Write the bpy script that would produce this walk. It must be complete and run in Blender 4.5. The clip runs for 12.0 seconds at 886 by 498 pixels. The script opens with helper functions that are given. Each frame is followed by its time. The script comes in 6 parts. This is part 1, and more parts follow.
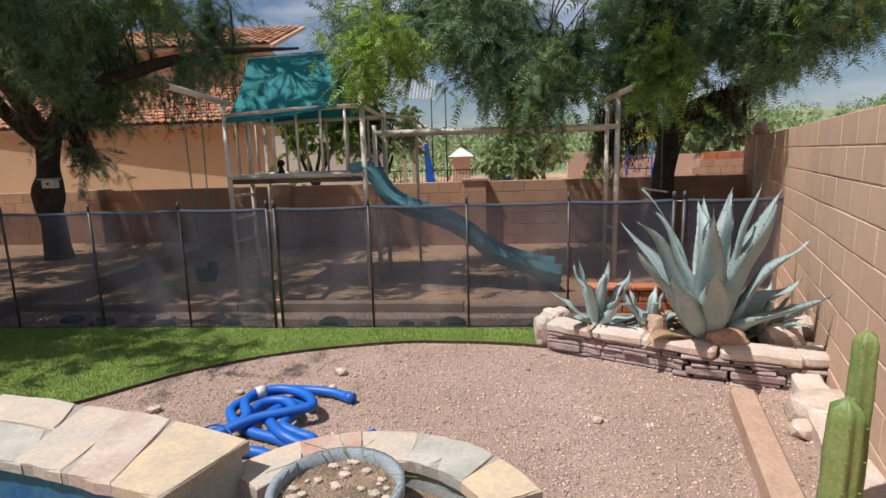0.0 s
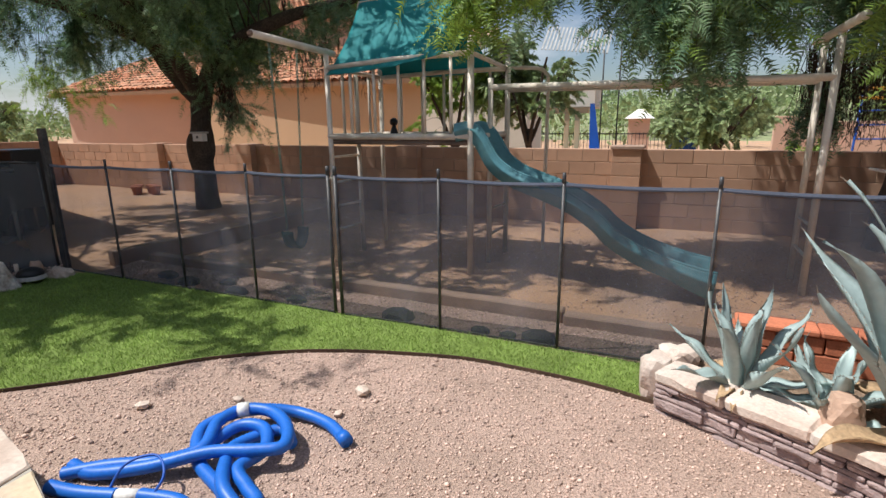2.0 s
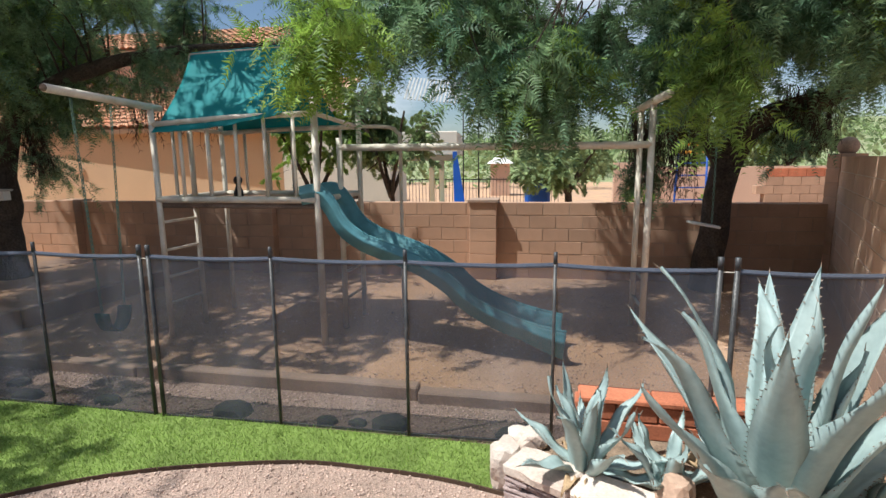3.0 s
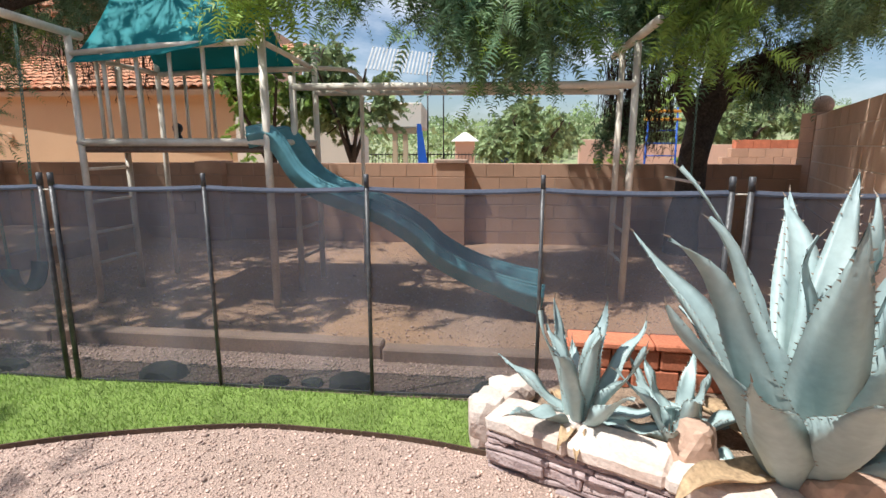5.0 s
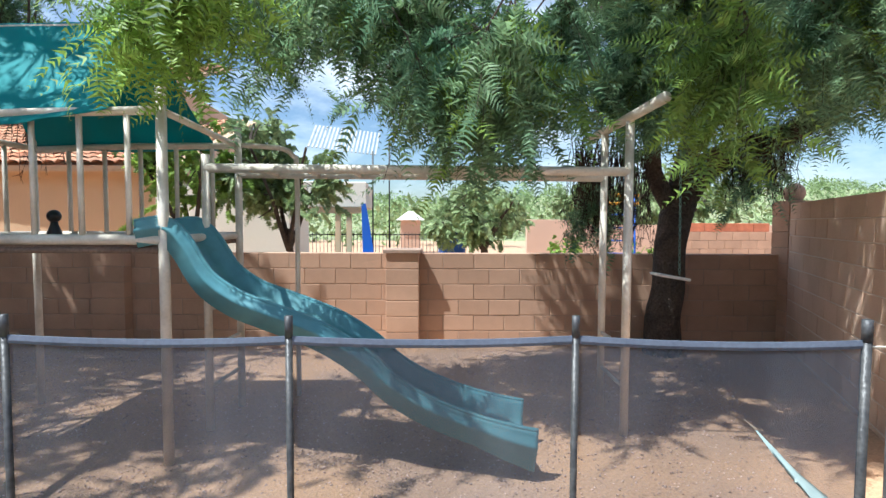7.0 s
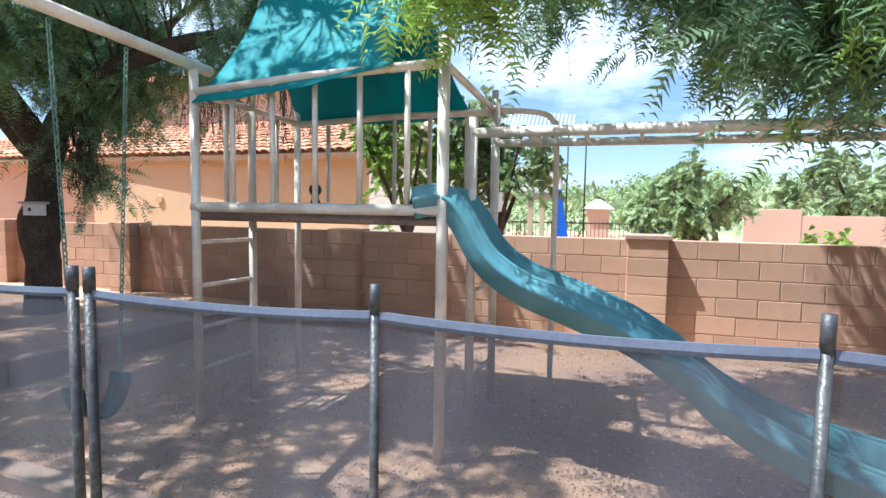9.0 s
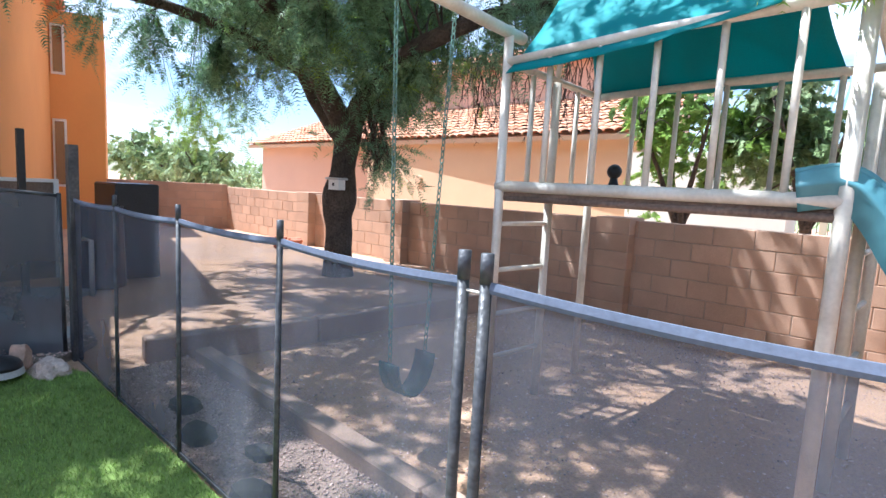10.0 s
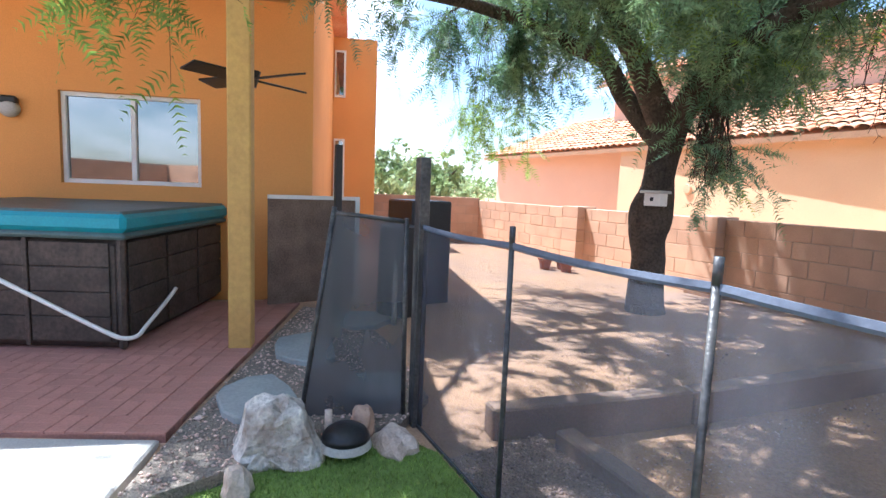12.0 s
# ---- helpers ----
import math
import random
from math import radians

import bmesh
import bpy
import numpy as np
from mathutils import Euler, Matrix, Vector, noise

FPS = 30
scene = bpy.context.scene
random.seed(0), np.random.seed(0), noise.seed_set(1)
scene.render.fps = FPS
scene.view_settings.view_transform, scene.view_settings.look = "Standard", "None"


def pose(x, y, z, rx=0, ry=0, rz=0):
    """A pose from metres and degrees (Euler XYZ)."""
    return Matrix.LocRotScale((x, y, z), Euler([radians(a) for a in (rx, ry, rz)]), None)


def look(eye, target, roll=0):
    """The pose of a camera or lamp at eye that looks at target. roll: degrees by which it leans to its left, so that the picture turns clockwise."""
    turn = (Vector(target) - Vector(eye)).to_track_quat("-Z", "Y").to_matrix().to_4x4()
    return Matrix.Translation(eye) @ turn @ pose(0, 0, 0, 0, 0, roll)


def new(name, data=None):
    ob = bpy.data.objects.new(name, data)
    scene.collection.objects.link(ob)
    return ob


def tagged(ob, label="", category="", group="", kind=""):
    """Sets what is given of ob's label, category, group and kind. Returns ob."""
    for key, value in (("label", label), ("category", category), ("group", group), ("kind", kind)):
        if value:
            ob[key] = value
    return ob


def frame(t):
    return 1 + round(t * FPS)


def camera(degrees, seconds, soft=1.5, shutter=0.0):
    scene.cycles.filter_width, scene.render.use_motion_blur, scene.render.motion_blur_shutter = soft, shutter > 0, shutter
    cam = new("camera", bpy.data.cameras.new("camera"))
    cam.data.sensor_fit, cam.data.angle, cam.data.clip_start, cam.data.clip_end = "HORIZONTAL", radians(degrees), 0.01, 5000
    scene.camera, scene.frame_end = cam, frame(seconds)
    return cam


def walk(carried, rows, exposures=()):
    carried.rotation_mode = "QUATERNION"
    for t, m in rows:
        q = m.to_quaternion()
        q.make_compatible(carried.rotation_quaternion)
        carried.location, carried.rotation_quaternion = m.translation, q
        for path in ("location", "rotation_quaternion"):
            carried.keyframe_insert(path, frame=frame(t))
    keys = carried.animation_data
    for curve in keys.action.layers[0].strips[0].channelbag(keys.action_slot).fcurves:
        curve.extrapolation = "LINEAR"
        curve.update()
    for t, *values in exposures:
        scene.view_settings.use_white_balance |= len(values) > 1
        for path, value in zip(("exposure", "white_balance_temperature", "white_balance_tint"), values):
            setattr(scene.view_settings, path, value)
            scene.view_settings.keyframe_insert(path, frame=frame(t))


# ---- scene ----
cam = camera(80.6, 12.0)
PATH = [
    (0, (-0.066, 0.163, 1.603), (-0.056, 2.133, 1.258), -1.7),
    (0.5, (0.162, 0.431, 1.582), (-0.282, 2.346, 1.211), -1.2),
    (1, (0.228, 0.661, 1.611), (-0.441, 2.487, 1.148), -2.4),
    (1.5, (0.419, 0.98, 1.559), (-0.373, 2.745, 1.053), -1.7),
    (2, (0.529, 1.387, 1.59), (-0.095, 3.227, 1.115), -0.6),
    (2.5, (0.646, 1.629, 1.709), (0.285, 3.55, 1.288), -0.5),
    (3, (0.707, 1.739, 1.798), (0.53, 3.703, 1.465), -0.6),
    (3.2, (0.696, 1.797, 1.799), (0.589, 3.774, 1.515), -1.0),
    (4.8, (0.633, 2.086, 1.389), (0.615, 4.059, 1.064), -0.6),
    (5, (0.638, 2.151, 1.401), (0.601, 4.113, 1.013), 0.0),
    (5.5, (0.568, 2.408, 1.441), (0.524, 4.359, 1.002), -0.1),
    (6, (0.521, 2.727, 1.502), (0.53, 4.691, 1.126), -0.1),
    (6.5, (0.524, 3.009, 1.559), (0.639, 4.992, 1.325), 0.5),
    (6.7, (0.525, 3.096, 1.568), (0.716, 5.08, 1.411), 0.2),
    (8.3, (0.208, 3.669, 1.44), (0.135, 5.667, 1.394), 0.5),
    (8.5, (0.01, 3.709, 1.471), (-0.122, 5.701, 1.362), 0.2),
    (9, (-0.292, 3.832, 1.432), (-0.741, 5.775, 1.285), 0.9),
    (9.5, (-0.613, 3.965, 1.409), (-1.631, 5.675, 1.214), 2.6),
    (10, (-0.979, 4.04, 1.398), (-2.176, 5.625, 1.167), 3.1),
    (10.5, (-1.381, 4.142, 1.377), (-2.797, 5.542, 1.194), 3.3),
    (11, (-1.782, 4.098, 1.384), (-3.383, 5.281, 1.196), 3.2),
    (11.5, (-2.231, 4.111, 1.369), (-3.886, 5.207, 1.125), 2.1),
    (12, (-2.715, 4.013, 1.394), (-4.424, 5.026, 1.164), 2.3),
]
EXPOSURES = [(0.0, -0.08, 6250, 13), (1.5, 0.1, 6250, 12), (2.5, 0.26, 6150, 9), (3.2, 0.36, 6050, 6), (5.5, 0.58, 6050, 10), (6.5, 0.78, 5700, 4), (8.5, 1.18, 5500, 5), (9.5, 1.36, 5350, 8), (10.5, 1.8, 5250, 9), (12.0, 1.92, 5450, 10)]
walk(cam, [(t, look(eye, target, roll)) for t, eye, target, roll in PATH], EXPOSURES)

# ---- world and sun ----
SUN_TRAVEL = Vector((0.82, 0.34, -1.6)).normalized()
SUN_ELEV = math.asin(-SUN_TRAVEL.z)
SUN_AZ = math.atan2(-SUN_TRAVEL.x, -SUN_TRAVEL.y)
world = bpy.data.worlds.new("sky")
scene.world = world
world.use_nodes = True
wn, wl = world.node_tree.nodes, world.node_tree.links
wn.clear()
w_out = wn.new("ShaderNodeOutputWorld")
w_bg = wn.new("ShaderNodeBackground")
w_sky = wn.new("ShaderNodeTexSky")
w_sky.sky_type = 'NISHITA'
w_sky.sun_disc = False
w_sky.sun_elevation = SUN_ELEV
w_sky.sun_rotation = SUN_AZ
w_bg.inputs[1].default_value = 0.082
w_co = wn.new("ShaderNodeTexCoord")
w_map = wn.new("ShaderNodeMapping")
w_map.inputs["Scale"].default_value = (1.0, 1.0, 2.6)
w_noise = wn.new("ShaderNodeTexNoise")
w_noise.inputs["Scale"].default_value = 2.4
w_noise.inputs["Detail"].default_value = 7
w_noise.inputs["Roughness"].default_value = 0.58
w_ramp = wn.new("ShaderNodeValToRGB")
w_ramp.color_ramp.elements[0].position = 0.47
w_ramp.color_ramp.elements[1].position = 0.66
w_mix = wn.new("ShaderNodeMixRGB")
w_mix.inputs[2].default_value = (8.2, 8.5, 8.9, 1)
wl.new(w_co.outputs["Generated"], w_map.inputs[0])
wl.new(w_map.outputs[0], w_noise.inputs["Vector"])
wl.new(w_noise.outputs[0], w_ramp.inputs[0])
wl.new(w_ramp.outputs[0], w_mix.inputs[0])
wl.new(w_sky.outputs[0], w_mix.inputs[1])
wl.new(w_mix.outputs[0], w_bg.inputs[0])
wl.new(w_bg.outputs[0], w_out.inputs[0])

sun_data = bpy.data.lights.new("sun", 'SUN')
sun_data.energy = 5.0
sun_data.angle = radians(0.5)
sun_data.color = (1.0, 0.95, 0.87)
sun = new("sun", sun_data)
sun.matrix_world = Matrix.Translation((-10, -2, 20)) @ SUN_TRAVEL.to_track_quat("-Z", "Y").to_matrix().to_4x4()


# ---- materials ----
def material(name, base, rough=0.8, metal=0.0, var=0.25, scale=3.0, fine=40.0, bump=0.3, second=None, patch=0.5,
             rand=0.0, island=0.0, trans=0.0, spec=0.4, dist=0.01):
    """Two scales of noise over a base colour (and a second colour in patches), with fine relief."""
    m = bpy.data.materials.new(name)
    m.use_nodes = True
    n, l = m.node_tree.nodes, m.node_tree.links
    b = n["Principled BSDF"]
    b.inputs["Roughness"].default_value = rough
    b.inputs["Metallic"].default_value = metal
    b.inputs["Specular IOR Level"].default_value = spec
    co = n.new("ShaderNodeTexCoord")
    big = n.new("ShaderNodeTexNoise")
    big.inputs["Scale"].default_value = scale
    big.inputs["Detail"].default_value = 5
    small = n.new("ShaderNodeTexNoise")
    small.inputs["Scale"].default_value = fine
    small.inputs["Detail"].default_value = 4
    l.new(co.outputs["Object"], big.inputs["Vector"])
    l.new(co.outputs["Object"], small.inputs["Vector"])
    ramp = n.new("ShaderNodeValToRGB")
    ramp.color_ramp.elements[0].position = 0.5 - 0.25 * patch
    ramp.color_ramp.elements[1].position = 0.5 + 0.25 * patch
    l.new(big.outputs[0], ramp.inputs[0])
    mix = n.new("ShaderNodeMixRGB")
    mix.inputs[1].default_value = (*base, 1)
    other = second or tuple(c * (1 - var) for c in base)
    mix.inputs[2].default_value = (*other, 1)
    l.new(ramp.outputs[0], mix.inputs[0])
    hsv = n.new("ShaderNodeHueSaturation")
    l.new(mix.outputs[0], hsv.inputs["Color"])
    val = n.new("ShaderNodeMapRange")
    val.inputs[1].default_value, val.inputs[2].default_value = 0.25, 0.75
    val.inputs[3].default_value, val.inputs[4].default_value = 1 - var, 1 + var
    l.new(small.outputs[0], val.inputs[0])
    last = val.outputs[0]
    for amount, node, socket in ((rand, "ShaderNodeObjectInfo", "Random"), (island, "ShaderNodeNewGeometry", "Random Per Island")):
        if amount:
            src = n.new(node)
            r = n.new("ShaderNodeMapRange")
            r.inputs[3].default_value, r.inputs[4].default_value = 1 - amount, 1 + amount
            l.new(src.outputs[socket], r.inputs[0])
            mul = n.new("ShaderNodeMath")
            mul.operation = 'MULTIPLY'
            l.new(last, mul.inputs[0])
            l.new(r.outputs[0], mul.inputs[1])
            last = mul.outputs[0]
    l.new(last, hsv.inputs["Value"])
    l.new(hsv.outputs[0], b.inputs["Base Color"])
    if bump:
        bp = n.new("ShaderNodeBump")
        bp.inputs["Strength"].default_value = bump
        bp.inputs["Distance"].default_value = dist
        l.new(small.outputs[0], bp.inputs["Height"])
        l.new(bp.outputs[0], b.inputs["Normal"])
    if trans:
        tr = n.new("ShaderNodeBsdfTranslucent")
        l.new(hsv.outputs[0], tr.inputs["Color"])
        ms = n.new("ShaderNodeMixShader")
        ms.inputs[0].default_value = trans
        l.new(b.outputs[0], ms.inputs[1])
        l.new(tr.outputs[0], ms.inputs[2])
        l.new(ms.outputs[0], n["Material Output"].inputs[0])
    return m


def mesh_screen(name, colour, cover):
    """Woven screen: threads cover part of the view, the rest is see-through."""
    m = bpy.data.materials.new(name)
    m.use_nodes = True
    n, l = m.node_tree.nodes, m.node_tree.links
    b = n["Principled BSDF"]
    b.inputs["Base Color"].default_value = (*colour, 1)
    b.inputs["Roughness"].default_value = 0.55
    t = n.new("ShaderNodeBsdfTransparent")
    ms = n.new("ShaderNodeMixShader")
    co = n.new("ShaderNodeTexCoord")
    no = n.new("ShaderNodeTexNoise")
    no.inputs["Scale"].default_value = 2.2
    no.inputs["Detail"].default_value = 6
    l.new(co.outputs["Object"], no.inputs["Vector"])
    mr = n.new("ShaderNodeMapRange")
    mr.inputs[1].default_value, mr.inputs[2].default_value = 0.3, 0.7
    mr.inputs[3].default_value, mr.inputs[4].default_value = cover - 0.05, cover + 0.07
    l.new(no.outputs[0], mr.inputs[0])
    dust_map = n.new("ShaderNodeMapping")
    dust_map.inputs["Scale"].default_value = (2.6, 2.6, 0.7)
    l.new(co.outputs["Object"], dust_map.inputs[0])
    dust = n.new("ShaderNodeTexNoise")
    dust.inputs["Scale"].default_value = 1.0
    dust.inputs["Detail"].default_value = 5
    l.new(dust_map.outputs[0], dust.inputs["Vector"])
    dr = n.new("ShaderNodeValToRGB")
    dr.color_ramp.elements[0].position, dr.color_ramp.elements[1].position = 0.48, 0.72
    dr.color_ramp.elements[0].color = (*colour, 1)
    dr.color_ramp.elements[1].color = (colour[0] + 0.075, colour[1] + 0.075, colour[2] + 0.085, 1)
    l.new(dust.outputs[0], dr.inputs[0])
    l.new(dr.outputs[0], b.inputs["Base Color"])
    l.new(mr.outputs[0], ms.inputs[0])
    l.new(t.outputs[0], ms.inputs[1])
    l.new(b.outputs[0], ms.inputs[2])
    l.new(ms.outputs[0], n["Material Output"].inputs[0])
    return m


def glass_dark(name):
    m = bpy.data.materials.new(name)
    m.use_nodes = True
    b = m.node_tree.nodes["Principled BSDF"]
    b.inputs["Base Color"].default_value = (0.03, 0.035, 0.035, 1)
    b.inputs["Roughness"].default_value = 0.03
    b.inputs["Specular IOR Level"].default_value = 1.0
    b.inputs["IOR"].default_value = 2.2
    return m


M_DIRT = material("dirt", (0.56, 0.345, 0.205), 0.95, var=0.22, scale=0.9, fine=55, bump=0.7, second=(0.44, 0.29, 0.20), dist=0.02)
M_GRAVEL = material("gravel", (0.56, 0.40, 0.325), 0.95, var=0.45, scale=1.1, fine=130, bump=1.0, second=(0.46, 0.33, 0.262), dist=0.02)
M_PEBBLE = material("pebble", (0.62, 0.455, 0.375), 0.9, var=0.15, scale=30, fine=200, bump=0.2, island=0.5)
M_STONE_PALE = material("pale_stone", (0.60, 0.50, 0.42), 0.9, var=0.2, scale=6, fine=60, bump=0.6, second=(0.5, 0.38, 0.3), rand=0.15)
M_PATH = material("path_soil", (0.34, 0.29, 0.24), 0.95, var=0.4, scale=2.5, fine=90, bump=1.0, second=(0.24, 0.20, 0.165), dist=0.02)
M_TURF = material("turf_soil", (0.19, 0.27, 0.06), 0.95, var=0.3, scale=3, fine=90, bump=0.6)
M_BLADE = material("grass_blade", (0.27, 0.385, 0.085), 0.6, var=0.2, scale=2, fine=20, bump=0, island=0.4, trans=0.25)
M_EDGE = material("edging_steel", (0.09, 0.055, 0.035), 0.8, var=0.3, fine=60)
M_BLOCK = material("block", (0.47, 0.295, 0.20), 0.95, var=0.14, scale=2.5, fine=110, bump=0.5, second=(0.40, 0.25, 0.17), rand=0.09, dist=0.004)
M_BLOCKJOIN = material("block_joined", (0.47, 0.295, 0.20), 0.95, var=0.14, scale=2.5, fine=110, bump=0.5, second=(0.40, 0.25, 0.17), island=0.09, dist=0.004)
M_MORTAR = material("mortar", (0.40, 0.29, 0.22), 0.97, var=0.18, scale=4, fine=90)
M_BLOCK_TAN = material("block_tan", (0.62, 0.43, 0.31), 0.95, var=0.12, scale=2.5, fine=110, bump=0.5, second=(0.55, 0.38, 0.27), rand=0.05, dist=0.004)
M_BLOCKJOIN_TAN = material("block_tan_joined", (0.62, 0.43, 0.31), 0.95, var=0.12, scale=2.5, fine=110, bump=0.5, second=(0.55, 0.38, 0.27), island=0.05, dist=0.004)
M_MORTAR_PALE = material("mortar_pale", (0.70, 0.60, 0.50), 0.97, var=0.15, scale=4, fine=90)
M_CONC = material("concrete", (0.52, 0.50, 0.46), 0.9, var=0.15, scale=2, fine=80)
M_KERB = material("kerb_concrete", (0.40, 0.275, 0.20), 0.92, var=0.22, scale=3, fine=70, second=(0.31, 0.22, 0.17))
M_SCREEN = mesh_screen("fence_screen", (0.036, 0.043, 0.062), 0.605)
M_SCREEN_OLD = mesh_screen("fence_screen_dusty", (0.06, 0.066, 0.078), 0.78)
M_HEM = material("fence_hem", (0.12, 0.14, 0.19), 0.65, var=0.15, scale=5, fine=80, bump=0.1)
M_POLE = material("fence_pole", (0.04, 0.041, 0.045), 0.42, metal=0.15, var=0.4, scale=8, fine=60, second=(0.09, 0.088, 0.085))
M_PIPE = material("painted_pipe", (0.74, 0.68, 0.58), 0.42, var=0.08, scale=6, fine=50, second=(0.62, 0.55, 0.45), bump=0.08)
M_DECK = material("deck_board", (0.22, 0.15, 0.11), 0.9, var=0.3, scale=4, fine=60)
M_SLIDE = material("slide_plastic", (0.085, 0.225, 0.265), 0.36, var=0.12, scale=2.5, fine=14, second=(0.12, 0.28, 0.31), bump=0.05)
M_CANVAS = material("canopy_canvas", (0.022, 0.29, 0.31), 0.7, var=0.12, scale=3, fine=160, second=(0.02, 0.31, 0.33), trans=0.35, bump=0.15)
M_CHAIN = material("chain", (0.18, 0.30, 0.24), 0.5, metal=0.3, var=0.3)
M_RUBBER = material("swing_rubber", (0.018, 0.07, 0.065), 0.5, var=0.2)
M_COLLAR = material("pole_collar", (0.08, 0.08, 0.085), 0.5, metal=0.3, var=0.3, scale=8, fine=60)
M_DARKSTONE = material("dark_stone", (0.09, 0.085, 0.08), 0.9, var=0.3, scale=9, fine=60)
M_BARK = material("bark", (0.055, 0.042, 0.033), 0.95, var=0.5, scale=5, fine=38, bump=1.0, dist=0.03, second=(0.09, 0.068, 0.052))
M_TWIG = material("twig", (0.075, 0.055, 0.042), 0.95, var=0.3)
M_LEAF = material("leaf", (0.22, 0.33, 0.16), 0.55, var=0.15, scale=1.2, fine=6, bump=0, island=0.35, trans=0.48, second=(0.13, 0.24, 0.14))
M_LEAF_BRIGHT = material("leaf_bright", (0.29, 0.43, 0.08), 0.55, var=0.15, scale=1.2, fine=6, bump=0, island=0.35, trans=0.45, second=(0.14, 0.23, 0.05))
M_LEAF_FAR = material("leaf_far", (0.22, 0.30, 0.12), 0.7, var=0.2, scale=0.6, fine=4, bump=0, island=0.35, trans=0.3, second=(0.28, 0.35, 0.17))
M_AGAVE = material("agave_leaf", (0.37, 0.46, 0.44), 0.5, var=0.1, scale=5, fine=30, second=(0.30, 0.39, 0.385), bump=0.1, rand=0.14)
M_THORN = material("agave_thorn", (0.26, 0.20, 0.15), 0.6, var=0.2)
M_DRYLEAF = material("dry_leaf", (0.48, 0.33, 0.19), 0.9, var=0.3, scale=8, fine=60)
M_CACTUS = material("cactus_skin", (0.16, 0.24, 0.07), 0.5, var=0.2, scale=8, fine=70, second=(0.24, 0.28, 0.10))
M_SPINE = material("cactus_spine", (0.5, 0.42, 0.28), 0.7, var=0.2)
M_STACK = material("stacked_stone", (0.46, 0.36, 0.335), 0.95, var=0.25, scale=7, fine=60, bump=0.9, second=(0.33, 0.25, 0.24), rand=0.2)
M_CAP = material("cap_stone", (0.62, 0.54, 0.47), 0.9, var=0.15, scale=5, fine=60, bump=0.5, second=(0.55, 0.43, 0.36), rand=0.08)
FLAGS = [material("flagstone_grey", (0.396, 0.378, 0.327), 0.85, var=0.12, scale=5, fine=45, bump=0.35, second=(0.53, 0.49, 0.43)),
         material("flagstone_cream", (0.49, 0.439, 0.378), 0.85, var=0.12, scale=4, fine=45, bump=0.35, second=(0.60, 0.48, 0.37)),
         material("flagstone_pink", (0.456, 0.353, 0.284), 0.85, var=0.14, scale=4, fine=45, bump=0.35, second=(0.58, 0.48, 0.40)),
         material("flagstone_gold", (0.516, 0.421, 0.31), 0.85, var=0.12, scale=6, fine=45, bump=0.35, second=(0.64, 0.50, 0.33)),
         material("flagstone_orange", (0.533, 0.327, 0.163), 0.85, var=0.15, scale=6, fine=45, bump=0.35, second=(0.62, 0.47, 0.32)),
         material("flagstone_rose", (0.482, 0.284, 0.215), 0.85, var=0.12, scale=6, fine=45, bump=0.35, second=(0.54, 0.42, 0.34))]
M_GROUT = material("grout", (0.42, 0.38, 0.32), 0.95, var=0.2, fine=80)
M_TEAL = material("teal_tile", (0.06, 0.20, 0.25), 0.4, var=0.25, scale=5, fine=30, second=(0.025, 0.11, 0.33))
M_STUCCO_TEAL = material("bench_stucco", (0.36, 0.40, 0.38), 0.9, var=0.2, scale=6, fine=90)
M_POT = material("pot_grey", (0.30, 0.34, 0.37), 0.6, var=0.2, scale=6, fine=70)
M_SOIL = material("potting_soil", (0.36, 0.26, 0.18), 0.97, var=0.4, scale=12, fine=90, bump=1.0, dist=0.02)
M_HOSE = material("hose_blue", (0.015, 0.14, 0.56), 0.45, var=0.1, scale=6, fine=60, bump=0.1, spec=0.5)
M_HOSE_CUFF = material("hose_cuff", (0.75, 0.75, 0.72), 0.5, var=0.1)
M_REDBLOCK = material("red_block", (0.50, 0.17, 0.09), 0.9, var=0.2, scale=6, fine=80, rand=0.12)
M_TIMBER = material("timber_orange", (0.50, 0.34, 0.25), 0.85, var=0.15, scale=6, fine=40, second=(0.44, 0.29, 0.21))
M_STUCCO_TAN = material("stucco_tan", (0.58, 0.405, 0.25), 0.95, var=0.06, scale=0.7, fine=90, second=(0.54, 0.375, 0.235))
M_STUCCO_PINK = material("stucco_pink", (0.58, 0.39, 0.29), 0.95, var=0.06, scale=0.7, fine=90)
M_STUCCO_WHITE = material("stucco_white", (0.70, 0.64, 0.55), 0.95, var=0.06, scale=0.7, fine=90)
M_STUCCO_ORANGE = material("stucco_orange", (0.74, 0.34, 0.10), 0.95, var=0.07, scale=0.8, fine=90, second=(0.69, 0.315, 0.095))
M_ROOF = material("roof_tile", (0.50, 0.20, 0.10), 0.85, var=0.25, scale=1.6, fine=30, second=(0.55, 0.30, 0.18), island=0.28)
M_FASCIA = material("fascia", (0.55, 0.38, 0.24), 0.9, var=0.1)
M_WHITE = material("white_frame", (0.78, 0.76, 0.72), 0.5, var=0.05)
M_GLASS = glass_dark("window_glass")
M_POST = material("post_wood", (0.52, 0.33, 0.10), 0.75, var=0.12, scale=3, fine=30, second=(0.46, 0.28, 0.09))
M_TUBWOOD = material("tub_cabinet", (0.045, 0.035, 0.03), 0.6, var=0.4, scale=5, fine=40, second=(0.075, 0.055, 0.045))
M_TUBCOVER = material("tub_cover", (0.03, 0.30, 0.38), 0.45, var=0.1, scale=4, fine=60)
M_COVERTOP = material("tub_cover_top", (0.10, 0.15, 0.15), 0.5, var=0.15, scale=4, fine=60)
M_PAVERBED = material("paver_joint", (0.36, 0.18, 0.145), 0.95, var=0.2, scale=4, fine=70)
